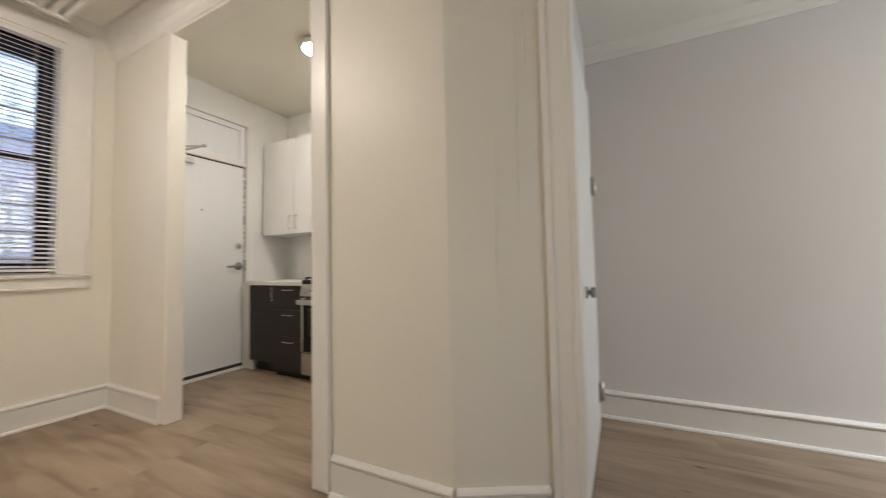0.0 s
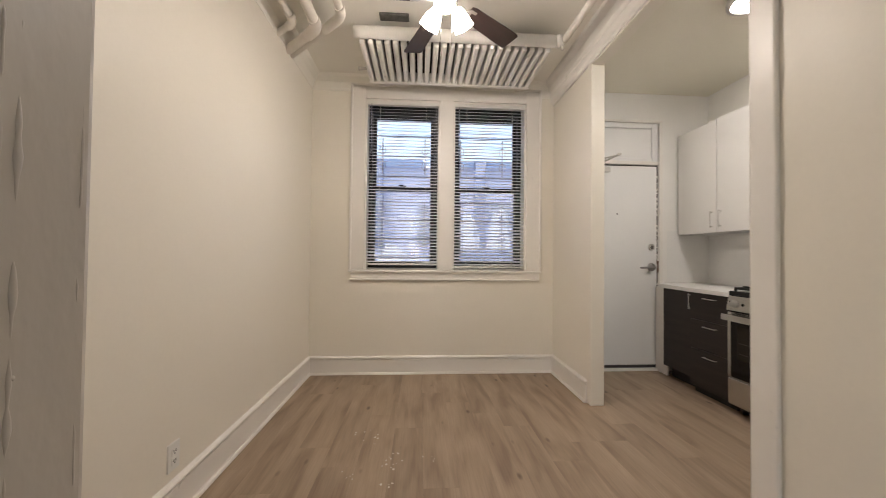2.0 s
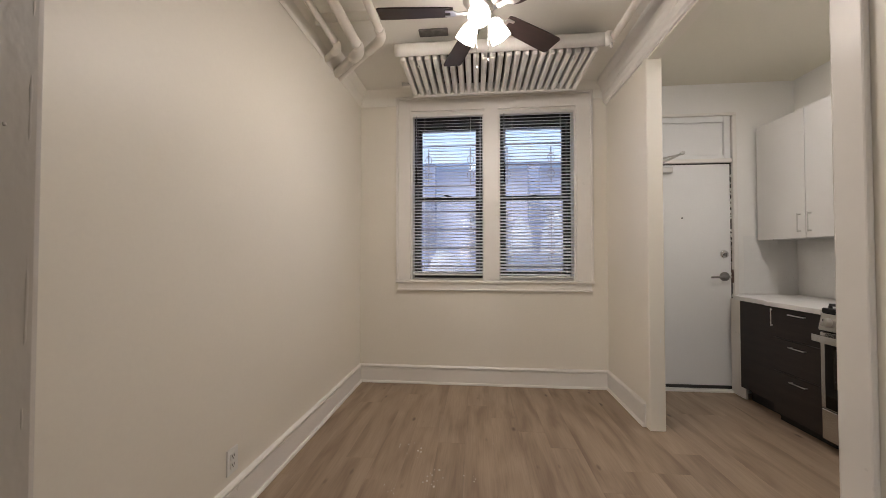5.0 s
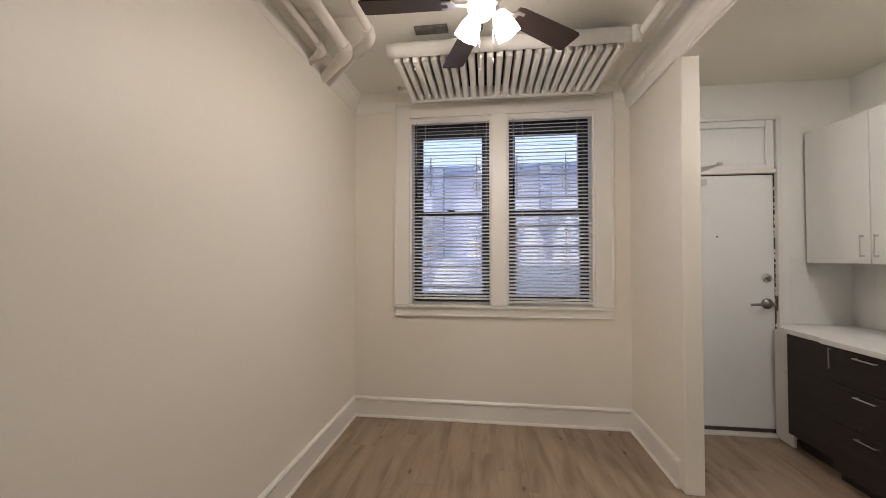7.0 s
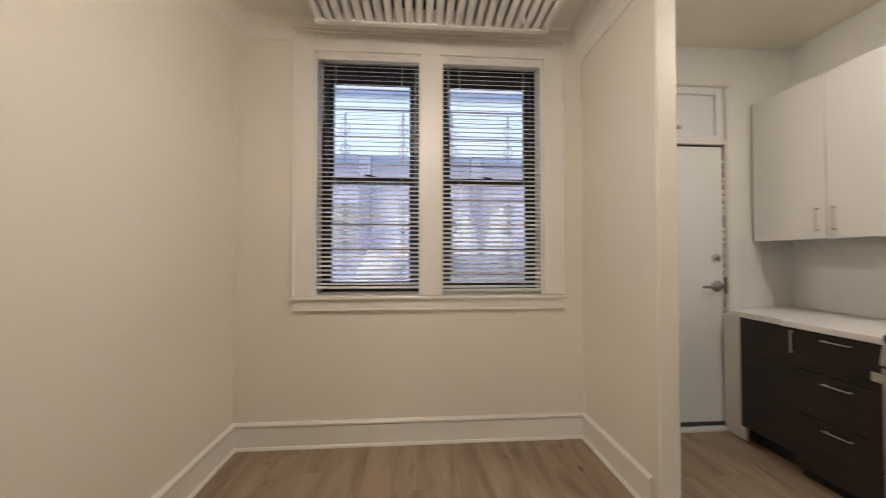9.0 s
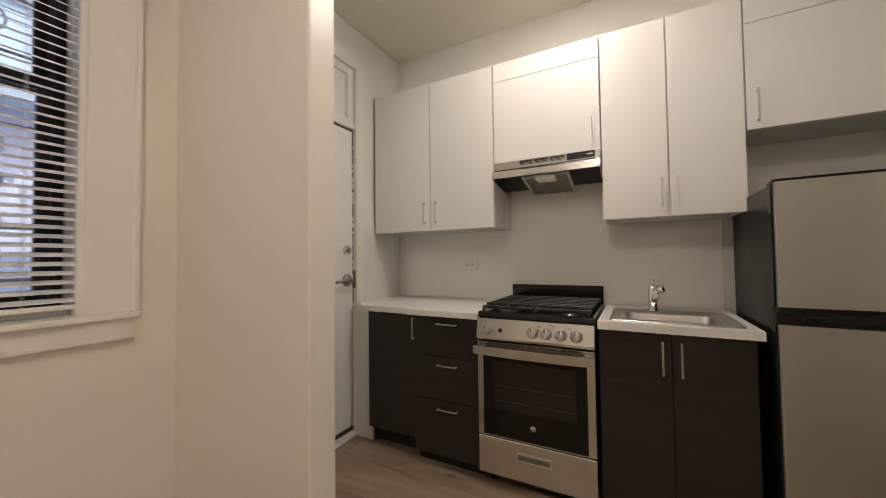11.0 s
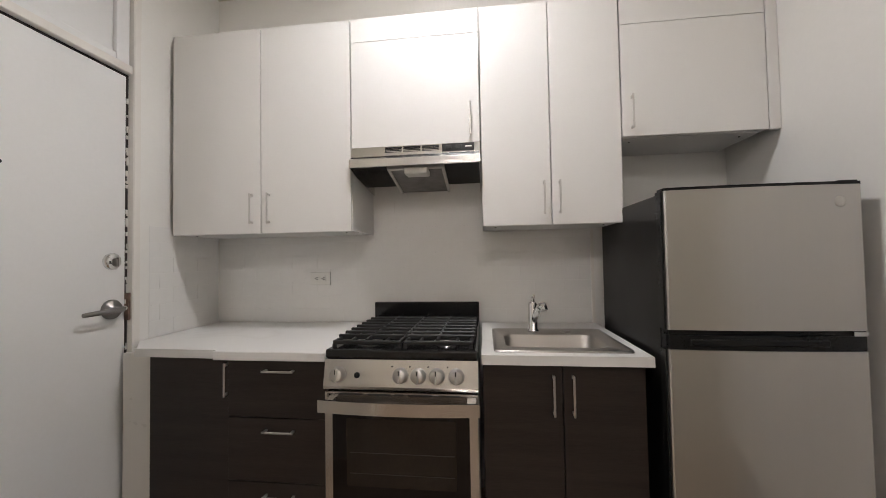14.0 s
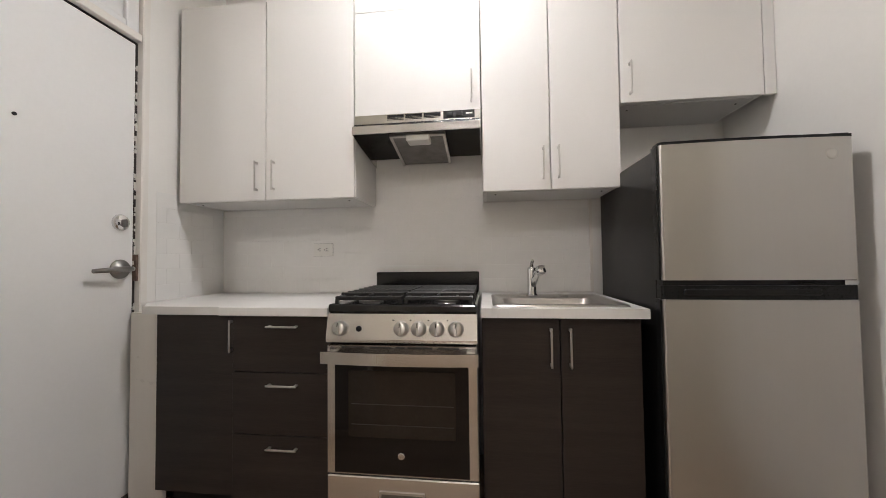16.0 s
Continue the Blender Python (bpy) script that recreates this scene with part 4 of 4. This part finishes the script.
part("body", B(-3.010, -2.596, 2.382, 2.985, 0.06, 0.852), DARK, t)
for z0, z1 in ((0.626, 0.850), (0.378, 0.622), (0.065, 0.374)):
    d = part("drawer", B(-3.010, -2.597, 2.362, 2.381, z0, z1, bevel=0.001), DARK, t)
    bar_handle(d, -2.79, 2.362, z1 - 0.04 if z1 > 0.8 else z1 - 0.045, 0.13, False)
part("toe_board", B(-3.010, -2.596, 2.41, 2.428, 0.0, 0.06), TOE, t)
t = thing("sink_cabinet", (-1.71, 2.68, 0), "espresso-brown sink base cabinet with two doors", "cabinet", "kitchen base units")
part("body", B(-1.998, -1.432, 2.382, 2.40, 0.06, 0.852), DARK, t)
part("side_panel", B(-1.998, -1.980, 2.40, 2.985, 0.06, 0.852), DARK, t)
part("side_panel", B(-1.450, -1.432, 2.40, 2.985, 0.0, 0.852), DARK, t)
for a, b, hx in ((-1.997, -1.716, -1.748), (-1.712, -1.433, -1.680)):
    d = part("door", B(a, b, 2.362, 2.381, 0.07, 0.850, bevel=0.001), DARK, t)
    bar_handle(d, hx, 2.362, 0.745, 0.145)
part("toe_board", B(-1.974, -1.45, 2.44, 2.458, 0.0, 0.06), TOE, t)

bm = B(-3.056, -2.594, 2.335, 2.99, 0.853, 0.888, bevel=0.003)
solid("worktop", bm, MARBLE, "white marble-look worktop beside the range", "worktop", "worktops")
bm = prism(bmesh.new(), ((-3.44, 2.372), (-3.057, 2.362), (-3.057, 2.99), (-3.558, 2.99), (-3.558, 2.505), (-3.44, 2.385)), 0.852, 0.886)
solid("worktop", bm, MARBLE, "white marble-look worktop set back at a step", "worktop", "worktops")
SX0, SX1, SY0, SY1 = -1.925, -1.500, 2.43, 2.70
bm = bmesh.new()
box(bm, -2.001, SX0, 2.335, 2.99, 0.853, 0.888)
box(bm, SX1, -1.412, 2.335, 2.99, 0.853, 0.888)
box(bm, SX0, SX1, 2.335, SY0, 0.853, 0.888)
box(bm, SX0, SX1, SY1, 2.99, 0.853, 0.888)
bmesh.ops.remove_doubles(bm, verts=bm.verts, dist=0.0001)
solid("worktop", bm, MARBLE, "white marble-look worktop with a sink cut-out", "worktop", "worktops")

# sink
sk = thing("sink", (-1.71, 2.6, 0.889), "stainless steel drop-in sink with one shallow bowl", "sink")
bm = bmesh.new()


def loop(x0, x1, y0, y1, z, r, k=5):
    pts = []
    for cx, cy, a0 in ((x1 - r, y1 - r, 0), (x0 + r, y1 - r, 90), (x0 + r, y0 + r, 180), (x1 - r, y0 + r, 270)):
        for i in range(k + 1):
            a = radians(a0 + 90 * i / k)
            pts.append((cx + r * math.cos(a), cy + r * math.sin(a), z))
    return [bm.verts.new(p) for p in pts]


rims = [loop(-1.955, -1.455, 2.375, 2.80, 0.889, 0.02), loop(-1.953, -1.457, 2.377, 2.798, 0.895, 0.02), loop(-1.940, -1.470, 2.39, 2.785, 0.895, 0.02), loop(-1.936, -1.474, 2.394, 2.781, 0.892, 0.02),
        loop(-1.912, -1.513, 2.442, 2.688, 0.892, 0.05), loop(-1.905, -1.520, 2.449, 2.681, 0.885, 0.05), loop(-1.895, -1.53, 2.459, 2.671, 0.76, 0.05), loop(-1.86, -1.565, 2.49, 2.64, 0.745, 0.05)]
for a, b in zip(rims, rims[1:]):
    for i in range(len(a)):
        f = bm.faces.new((a[i], a[(i + 1) % len(a)], b[(i + 1) % len(b)], b[i]))
        f.smooth = True
bm.faces.new(rims[-1])
bmesh.ops.recalc_face_normals(bm, faces=bm.faces)
part("basin", bm, SINKM, sk)
part("drain", lathe(bmesh.new(), ((0.04, 0), (0.038, 0.004), (0.02, 0.002), (0.003, 0.003)), along((-1.71, 2.565, 0.746), (0, 0, 1))), CHROME, sk)
part("hole_cap", lathe(bmesh.new(), ((0.022, 0), (0.02, 0.005), (0.004, 0.007)), along((-1.62, 2.735, 0.892), (0, 0, 1))), SINKM, sk)
fc = thing("faucet", (-1.765, 2.735, 0.893), "chrome single-lever pull-out kitchen faucet", "faucet")
part("body", lathe(bmesh.new(), ((0.027, 0), (0.027, 0.008), (0.021, 0.014), (0.021, 0.125), (0.018, 0.135), (0.004, 0.14)), along((-1.765, 2.735, 0.893), (0, 0, 1))), CHROME, fc)
part("spout", sweep(bmesh.new(), ((-1.762, 2.73, 0.94), (-1.752, 2.70, 0.985), (-1.742, 2.665, 1.015), (-1.737, 2.64, 1.022)), [0.015, 0.015, 0.017, 0.019], 14), CHROME, fc)
part("nozzle", lathe(bmesh.new(), ((0.021, 0), (0.021, 0.03), (0.016, 0.034), (0.003, 0.035)), along((-1.738, 2.645, 1.032), (0.12, -0.35, -0.9))), CHROME, fc)
part("lever", sweep(bmesh.new(), ((-1.765, 2.735, 1.03), (-1.764, 2.725, 1.05), (-1.763, 2.705, 1.062)), [0.010, 0.008, 0.006], 10), CHROME, fc)

# ---- range ----
rg = thing("gas_range", (-2.297, 2.65, 0), "stainless steel and black slide-in gas range", "range")
X0, X1 = -2.590, -2.014
part("body", B(X0 + 0.003, X1 - 0.003, 2.35, 2.965, 0.05, 0.885), ENAMEL, rg)
for x in (X0 + 0.05, X1 - 0.05):
    part("foot", lathe(bmesh.new(), ((0.02, 0), (0.02, 0.05), (0.01, 0.052)), along((x, 2.42, 0), (0, 0, 1)), 10), BLACKP, rg)
part("cooktop", B(X0, X1, 2.333, 2.965, 0.868, 0.902, bevel=0.008, seg=2), ENAMEL, rg)
part("backguard", B(X0 + 0.003, X1 - 0.003, 2.945, 2.985, 0.90, 1.004, bevel=0.004), ENAMEL, rg, "glossy black backguard")
cp = part("control_panel", side_prism(bmesh.new(), ((2.335, 0.866), (2.352, 0.866), (2.352, 0.76), (2.317, 0.76), (2.315, 0.772)), X0, X1), STEELH, rg, "brushed steel control panel")
for i, x in enumerate((-2.534, -2.297, -2.231, -2.163, -2.092)):
    m = along((x, 2.324, 0.812), (0, -1, 0.17))
    kb = part("knob", lathe(bmesh.new(), ((0.029, 0), (0.029, 0.004), (0.026, 0.008), (0.024, 0.026), (0.020, 0.029), (0.003, 0.03)), m), STEEL, rg, "round steel burner knob")
    bmk = B(-0.005, 0.005, -0.024, 0.024, 0.026, 0.036, bevel=0.002)
    bmesh.ops.transform(bmk, matrix=m, verts=bmk.verts)
    part("knob_grip", bmk, STEEL, kb)
    bmk = B(-0.0016, 0.0016, 0.004, 0.02, 0.036, 0.0366)
    bmesh.ops.transform(bmk, matrix=m, verts=bmk.verts)
    part("knob_mark", bmk, BLACKP, kb)
    if i:
        part("dial_mark", B(x - 0.034, x - 0.030, 2.3245, 2.3275, 0.842, 0.846), BLACKP, cp)
part("igniter_button", lathe(bmesh.new(), ((0.011, 0), (0.011, 0.006), (0.007, 0.008), (0.002, 0.009)), along((-2.462, 2.327, 0.81), (0, -1, 0.17)), 12), BLACKP, cp)
od = part("oven_door", B(X0, X1, 2.322, 2.349, 0.266, 0.748, bevel=0.004), STEELH, rg, "steel-framed oven door")
part("door_glass", B(X0 + 0.034, X1 - 0.034, 2.3185, 2.3225, 0.275, 0.690), OVENG, od, "black oven glass")
part("oven_window", B(X0 + 0.088, X1 - 0.082, 2.3175, 2.3188, 0.41, 0.655), OVENW, od)
for z in (0.455, 0.53):
    part("rack", B(X0 + 0.10, X1 - 0.09, 2.3168, 2.3176, z, z + 0.003), RACKM, od)
part("badge", lathe(bmesh.new(), ((0.0135, 0), (0.0135, 0.002), (0.010, 0.003), (0.002, 0.003)), along((-2.30, 2.3185, 0.345), (0, -1, 0)), 20), STEELH, od, "round plain metal badge")
arc = [(X0 - 0.004 + (X1 - X0 + 0.008) * i / 16, 2.276 - 0.016 * (1 - (i / 8 - 1) ** 2)) for i in range(17)]
bm = prism(bmesh.new(), arc + [(x, y + 0.010) for x, y in arc[::-1]], 0.690, 0.734)
for x in (X0 + 0.015, X1 - 0.04):
    box(bm, x, x + 0.03, 2.28, 2.324, 0.70, 0.728)
part("oven_handle", bm, STEELH, od, "wide flat steel handle")
for x0, x1 in ((-2.53, -2.44), (-2.42, -2.335), (-2.32, -2.285), (-2.27, -2.18), (-2.16, -2.08)):
    part("vent_slot", B(x0, x1, 2.3213, 2.3225, 0.738, 0.745), SLOTM, od)
wd = part("warming_drawer", B(X0, X1, 2.324, 2.349, 0.07, 0.260, bevel=0.004), STEELH, rg, "steel storage drawer")
part("drawer_grip", box(box(box(B(-2.385, -2.215, 2.319, 2.325, 0.203, 0.211), -2.385, -2.215, 2.319, 2.325, 0.170, 0.176), -2.385, -2.378, 2.319, 2.325, 0.176, 0.203), -2.222, -2.215, 2.319, 2.325, 0.176, 0.203), STEEL, wd)
part("drawer_recess", B(-2.378, -2.222, 2.3225, 2.3245, 0.176, 0.203), FILTER, wd)
for bx in (-2.46, -2.14):
    for by in (2.47, 2.80):
        br = part("burner", lathe(bmesh.new(), ((0.052, 0), (0.052, 0.006), (0.036, 0.008), (0.036, 0.016), (0.03, 0.018)), along((bx, by, 0.902), (0, 0, 1)), 24), NICKEL, rg)
        part("burner_cap", lathe(bmesh.new(), ((0.034, 0), (0.036, 0.003), (0.033, 0.008), (0.004, 0.010)), along((bx, by, 0.920), (0, 0, 1)), 24), IRON, br)
for gx0, gx1 in ((X0 + 0.018, -2.303), (-2.293, X1 - 0.018)):
    g = part("grate", bmesh.new(), IRON, rg, "cast-iron burner grate")
    bm = bmesh.new()
    zt = 0.930
    box(bm, gx0, gx1, 2.36, 2.374, zt - 0.016, zt, bevel=0.003)
    box(bm, gx0, gx1, 2.916, 2.930, zt - 0.016, zt, bevel=0.003)
    for x in (gx0, gx1 - 0.013):
        box(bm, x, x + 0.013, 2.374, 2.916, zt - 0.016, zt - 0.001, bevel=0.003)
    xm = (gx0 + gx1) / 2
    for dx in (-0.004, 0.070, -0.070):
        box(bm, xm + dx - 0.005, xm + dx + 0.005, 2.374, 2.916, zt - 0.013, zt + (0.004 if abs(dx) < 0.01 else -0.002), bevel=0.002)
    for i in range(7):
        y = 2.44 + i * 0.068
        box(bm, gx0 - 0.006, gx1 + (0.006 if gx1 > -2.2 else -0.004), y - 0.0065, y + 0.0065, zt - 0.012, zt + 0.008, bevel=0.003)
    for x in (gx0, gx1 - 0.013):
        for y in (2.36, 2.916):
            box(bm, x, x + 0.013, y, y + 0.014, 0.900, zt - 0.014)
    bm.to_mesh(g.data)
    bm.free()

# ---- range hood ----
hd = thing("range_hood", (-2.295, 2.8, 1.62), "stainless steel under-cabinet range hood", "range hood")
bm = bmesh.new()
side_prism(bm, ((2.648, 1.766), (2.640, 1.722), (2.612, 1.700), (2.608, 1.664), (2.618, 1.664), (2.622, 1.694), (2.65, 1.716), (2.99, 1.716), (2.99, 1.766)), -2.597, -1.993)
for x in (-2.597, -1.997):
    side_prism(bm, ((2.64, 1.716), (2.611, 1.698), (2.609, 1.664), (2.70, 1.640), (2.985, 1.600), (2.985, 1.716)), x, x + 0.004)
part("shell", bm, STEELH, hd)
part("interior", side_prism(bmesh.new(), ((2.626, 1.708), (2.985, 1.648), (2.985, 1.656), (2.626, 1.714)), -2.592, -1.998), BLACKP, hd, "dark hood interior")
bm = bmesh.new()
for i in range(3):
    for j in range(5):
        x = -2.435 + i * 0.088
        box(bm, x, x + 0.08, 2.6415, 2.6435 + j * 0.0008, 1.728 + j * 0.0075, 1.7303 + j * 0.0075)
part("vent_louvre", bm, SLOTM, hd)
sp = part("switch_panel", B(-2.165, -2.02, 2.6385, 2.6475, 1.728, 1.762), BLACKP, hd)
for x in (-2.15, -2.105):
    part("switch", B(x, x + 0.03, 2.634, 2.639, 1.735, 1.753, bevel=0.002), BLACKP, sp)
part("lettering_bar", B(-2.06, -2.03, 2.6375, 2.6386, 1.743, 1.749), PLASTIC, sp)
ff = part("grease_filter", side_prism(bmesh.new(), ((2.66, 1.664), (2.95, 1.604), (2.95, 1.612), (2.66, 1.672)), -2.42, -2.17), FILTER, hd, "aluminium mesh grease filter")
part("filter_frame", side_prism(side_prism(side_prism(bmesh.new(), ((2.655, 1.660), (2.955, 1.598), (2.955, 1.612), (2.655, 1.674)), -2.43, -2.417), ((2.655, 1.660), (2.955, 1.598), (2.955, 1.612), (2.655, 1.674)), -2.173, -2.16), ((2.652, 1.659), (2.668, 1.656), (2.668, 1.67), (2.652, 1.674)), -2.417, -2.173), NICKEL, ff)
part("lamp_cover", B(-2.345, -2.235, 2.64, 2.72, 1.632, 1.662, bevel=0.005), PLASTIC, hd, "white plastic lamp cover")

# ---- refrigerator ----
fr = thing("refrigerator", (-1.1, 2.6, 0), "stainless steel top-freezer refrigerator with charcoal sides", "refrigerator")
F0, F1 = -1.388, -0.800
part("body", B(F0 + 0.002, F1 - 0.002, 2.345, 2.93, 0.02, 1.445, bevel=0.004), FSIDE, fr)


def curved_door(z0, z1, y=2.28):
    bm = bmesh.new()
    poly = [(F0, 2.338), (F0, y + 0.024), (F0 + 0.002, y + 0.017)]
    for i in range(33):
        s = i / 32
        poly.append((F0 + 0.007 + (F1 - F0 - 0.014) * s, y + 0.012 * (2 * s - 1) ** 2))
    poly += [(F1 - 0.002, y + 0.017), (F1, y + 0.024), (F1, 2.338)]
    return prism(bm, poly, z0, z1)


d = part("freezer_door", curved_door(0.99, 1.450), STEEL, fr, "brushed steel freezer door")
part("edge_strip", B(F0 - 0.006, F0 + 0.008, 2.303, 2.339, 0.99, 1.450), BLACKP, d)
part("badge", lathe(bmesh.new(), ((0.018, 0), (0.018, 0.003), (0.014, 0.005), (0.002, 0.005)), along((-0.87, 2.290, 1.395), (0, -1, 0)), 20), NICKEL, d, "round plain metal badge")
part("top_cap", curved_door(1.450, 1.459, 2.279), BLACKP, fr, "black top trim")
d = part("fridge_door", curved_door(0.06, 0.925), STEEL, fr, "brushed steel refrigerator door")
part("edge_strip", B(F0 - 0.006, F0 + 0.008, 2.303, 2.339, 0.06, 0.925), BLACKP, d)
gp = part("grip_band", curved_door(0.926, 0.972, 2.283), BLACKP, fr, "black recessed grip between the doors")
part("grip_recess", B(F0 + 0.06, F1 - 0.12, 2.277, 2.286, 0.940, 0.962, bevel=0.004), BLACKP, gp)
part("seal", B(F0 + 0.004, F1 - 0.004, 2.30, 2.344, 0.972, 0.99), BLACKP, fr)
part("hinge", B(F1 - 0.05, F1 - 0.01, 2.285, 2.32, 0.974, 0.988), CHROME, fr)
part("hinge", B(F1 - 0.06, F1 - 0.005, 2.30, 2.40, 1.459, 1.465, bevel=0.002), BLACKP, fr)
part("kick_plate", B(F0 + 0.01, F1 - 0.01, 2.35, 2.37, 0.0, 0.055), BLACKP, fr)

# dried drips on the nook floor
random.seed(5)
for cx, cy, k in ((-2.35, -0.28, 9), (-2.05, -0.12, 12), (-1.95, -0.35, 5), (-2.1, 0.1, 5), (-1.85, -0.12, 4)):
    bm = bmesh.new()
    for _ in range(k):
        x, y, r = cx + random.gauss(0, 0.04), cy + random.gauss(0, 0.04), random.uniform(0.002, 0.007)
        prism(bm, [(x + r * random.uniform(0.6, 1.5) * math.cos(a), y + r * random.uniform(0.6, 1.3) * math.sin(a)) for a in (i * math.pi / 4 for i in range(8))], 0.0005, 0.0016)
    solid("paint_spatter", bm, SCUFF, "dried pale paint drips on the floor", "stain", "floor drips", "stuff")

# ---- backsplash tiles ----
tile_cache = {}


def tile(w, h):
    key = (round(w, 3), round(h, 3))
    if key not in tile_cache:
        bm = bmesh.new()
        a = [bm.verts.new((x, -0.001, z)) for x, z in ((0, 0), (w, 0), (w, h), (0, h))]
        e = 0.0011
        b = [bm.verts.new((x, -0.0018, z)) for x, z in ((e, e), (w - e, e), (w - e, h - e), (e, h - e))]
        m = [bm.verts.new((v.co.x, -0.0015, v.co.z)) for v in a]
        for lo, hi in ((a, m), (m, b)):
            for i in range(4):
                bm.faces.new((lo[i], lo[(i + 1) % 4], hi[(i + 1) % 4], hi[i]))
        bm.faces.new(b)
        tile_cache[key] = mesh_of(bm, "tile", TILE)
    return tile_cache[key]


bk = part("grout_bed", box(B(-3.556, -1.425, 2.9985, 2.9995, 0.889, 1.38), -2.60, -1.99, 2.9985, 2.9995, 1.38, 1.70), GROUT, wall_north)
TW, TH, J = 0.152, 0.0745, 0.0010
for r in range(11):
    z = 0.890 + r * (TH + J)
    x = -3.552 - (TW / 2 if r % 2 else 0)
    while x < -1.43:
        a, b = max(x, -3.552), min(x + TW, -1.428)
        if r > 5:
            a, b = max(a, -2.598), min(b, -1.992)
        if b - a > 0.012:
            ob = new("tile", tile(b - a, TH))
            ob.location = (a, 2.9985 + random.uniform(-0.0004, 0.0004), z)
            ob.rotation_euler = (random.gauss(0, 0.002), 0, random.gauss(0, 0.002))
            hang(ob, wall_north)
        x += TW + J
for r in range(7):
    z = 0.890 + r * (TH + J)
    y = 2.988
    first = TW / 2 if r % 2 else TW
    while y > 2.56:
        w = min(first, y - 2.55)
        if w > 0.012:
            ob = new("tile", tile(w, TH))
            ob.location = (-3.5595 + random.uniform(-0.0004, 0.0005), y - w, z)
            ob.rotation_euler = (random.gauss(0, 0.004), 0, radians(90) + random.gauss(0, 0.002))
            hang(ob, wall_entry)
        y -= w + J
        first = TW
st("tile_edge_strip", B(-1.426, -1.412, 2.988, 2.999, 0.889, 1.385), TRIM, "white strip that ends the tiles", "trim")

# ---- floor planks ----
floor = st("floor", box(box(box(B(-3.80, 2.75, -1.18, 3.15, -0.16, -0.1), -0.30, 2.75, -2.65, -1.18, -0.16, -0.1), -3.56, 2.6, -1.03, 3.0, -0.1, -0.009), -0.30, 2.6, -2.5, -1.03, -0.1, -0.009), SUBFLOOR, "grey-brown oak plank floor", "floor")
plank_cache = {}
PW, PL = 0.182, 1.22


def plank(length):
    key = round(length, 2)
    if key not in plank_cache:
        bm = bmesh.new()
        w, l, e = PW - 0.0003, key - 0.0003, 0.0004
        a = [bm.verts.new(p) for p in ((0, 0, -0.008), (l, 0, -0.008), (l, w, -0.008), (0, w, -0.008))]
        m = [bm.verts.new((v.co.x, v.co.y, -0.0006)) for v in a]
        b = [bm.verts.new(p) for p in ((e, e, 0), (l - e, e, 0), (l - e, w - e, 0), (e, w - e, 0))]
        for lo, hi in ((a, m), (m, b)):
            for i in range(4):
                bm.faces.new((lo[i], lo[(i + 1) % 4], hi[(i + 1) % 4], hi[i]))
        bm.faces.new(b)
        plank_cache[key] = mesh_of(bm, "plank", OAK)
    return plank_cache[key]


random.seed(11)
y = -2.5
while y < 2.99:
    x = -3.56 - random.choice((0.1, 0.3, 0.5, 0.7, 0.9, 1.1))
    while x < 2.6:
        a, b = max(x, -0.3 if y < -1.14 else -3.56), min(x + PL, -0.62 if y > 2.65 else 2.6)
        if b - a > 0.03:
            ob = new("plank", plank(b - a))
            ob.location = (a, y, 0)
            hang(ob, floor)
        x += PL
    y += PW
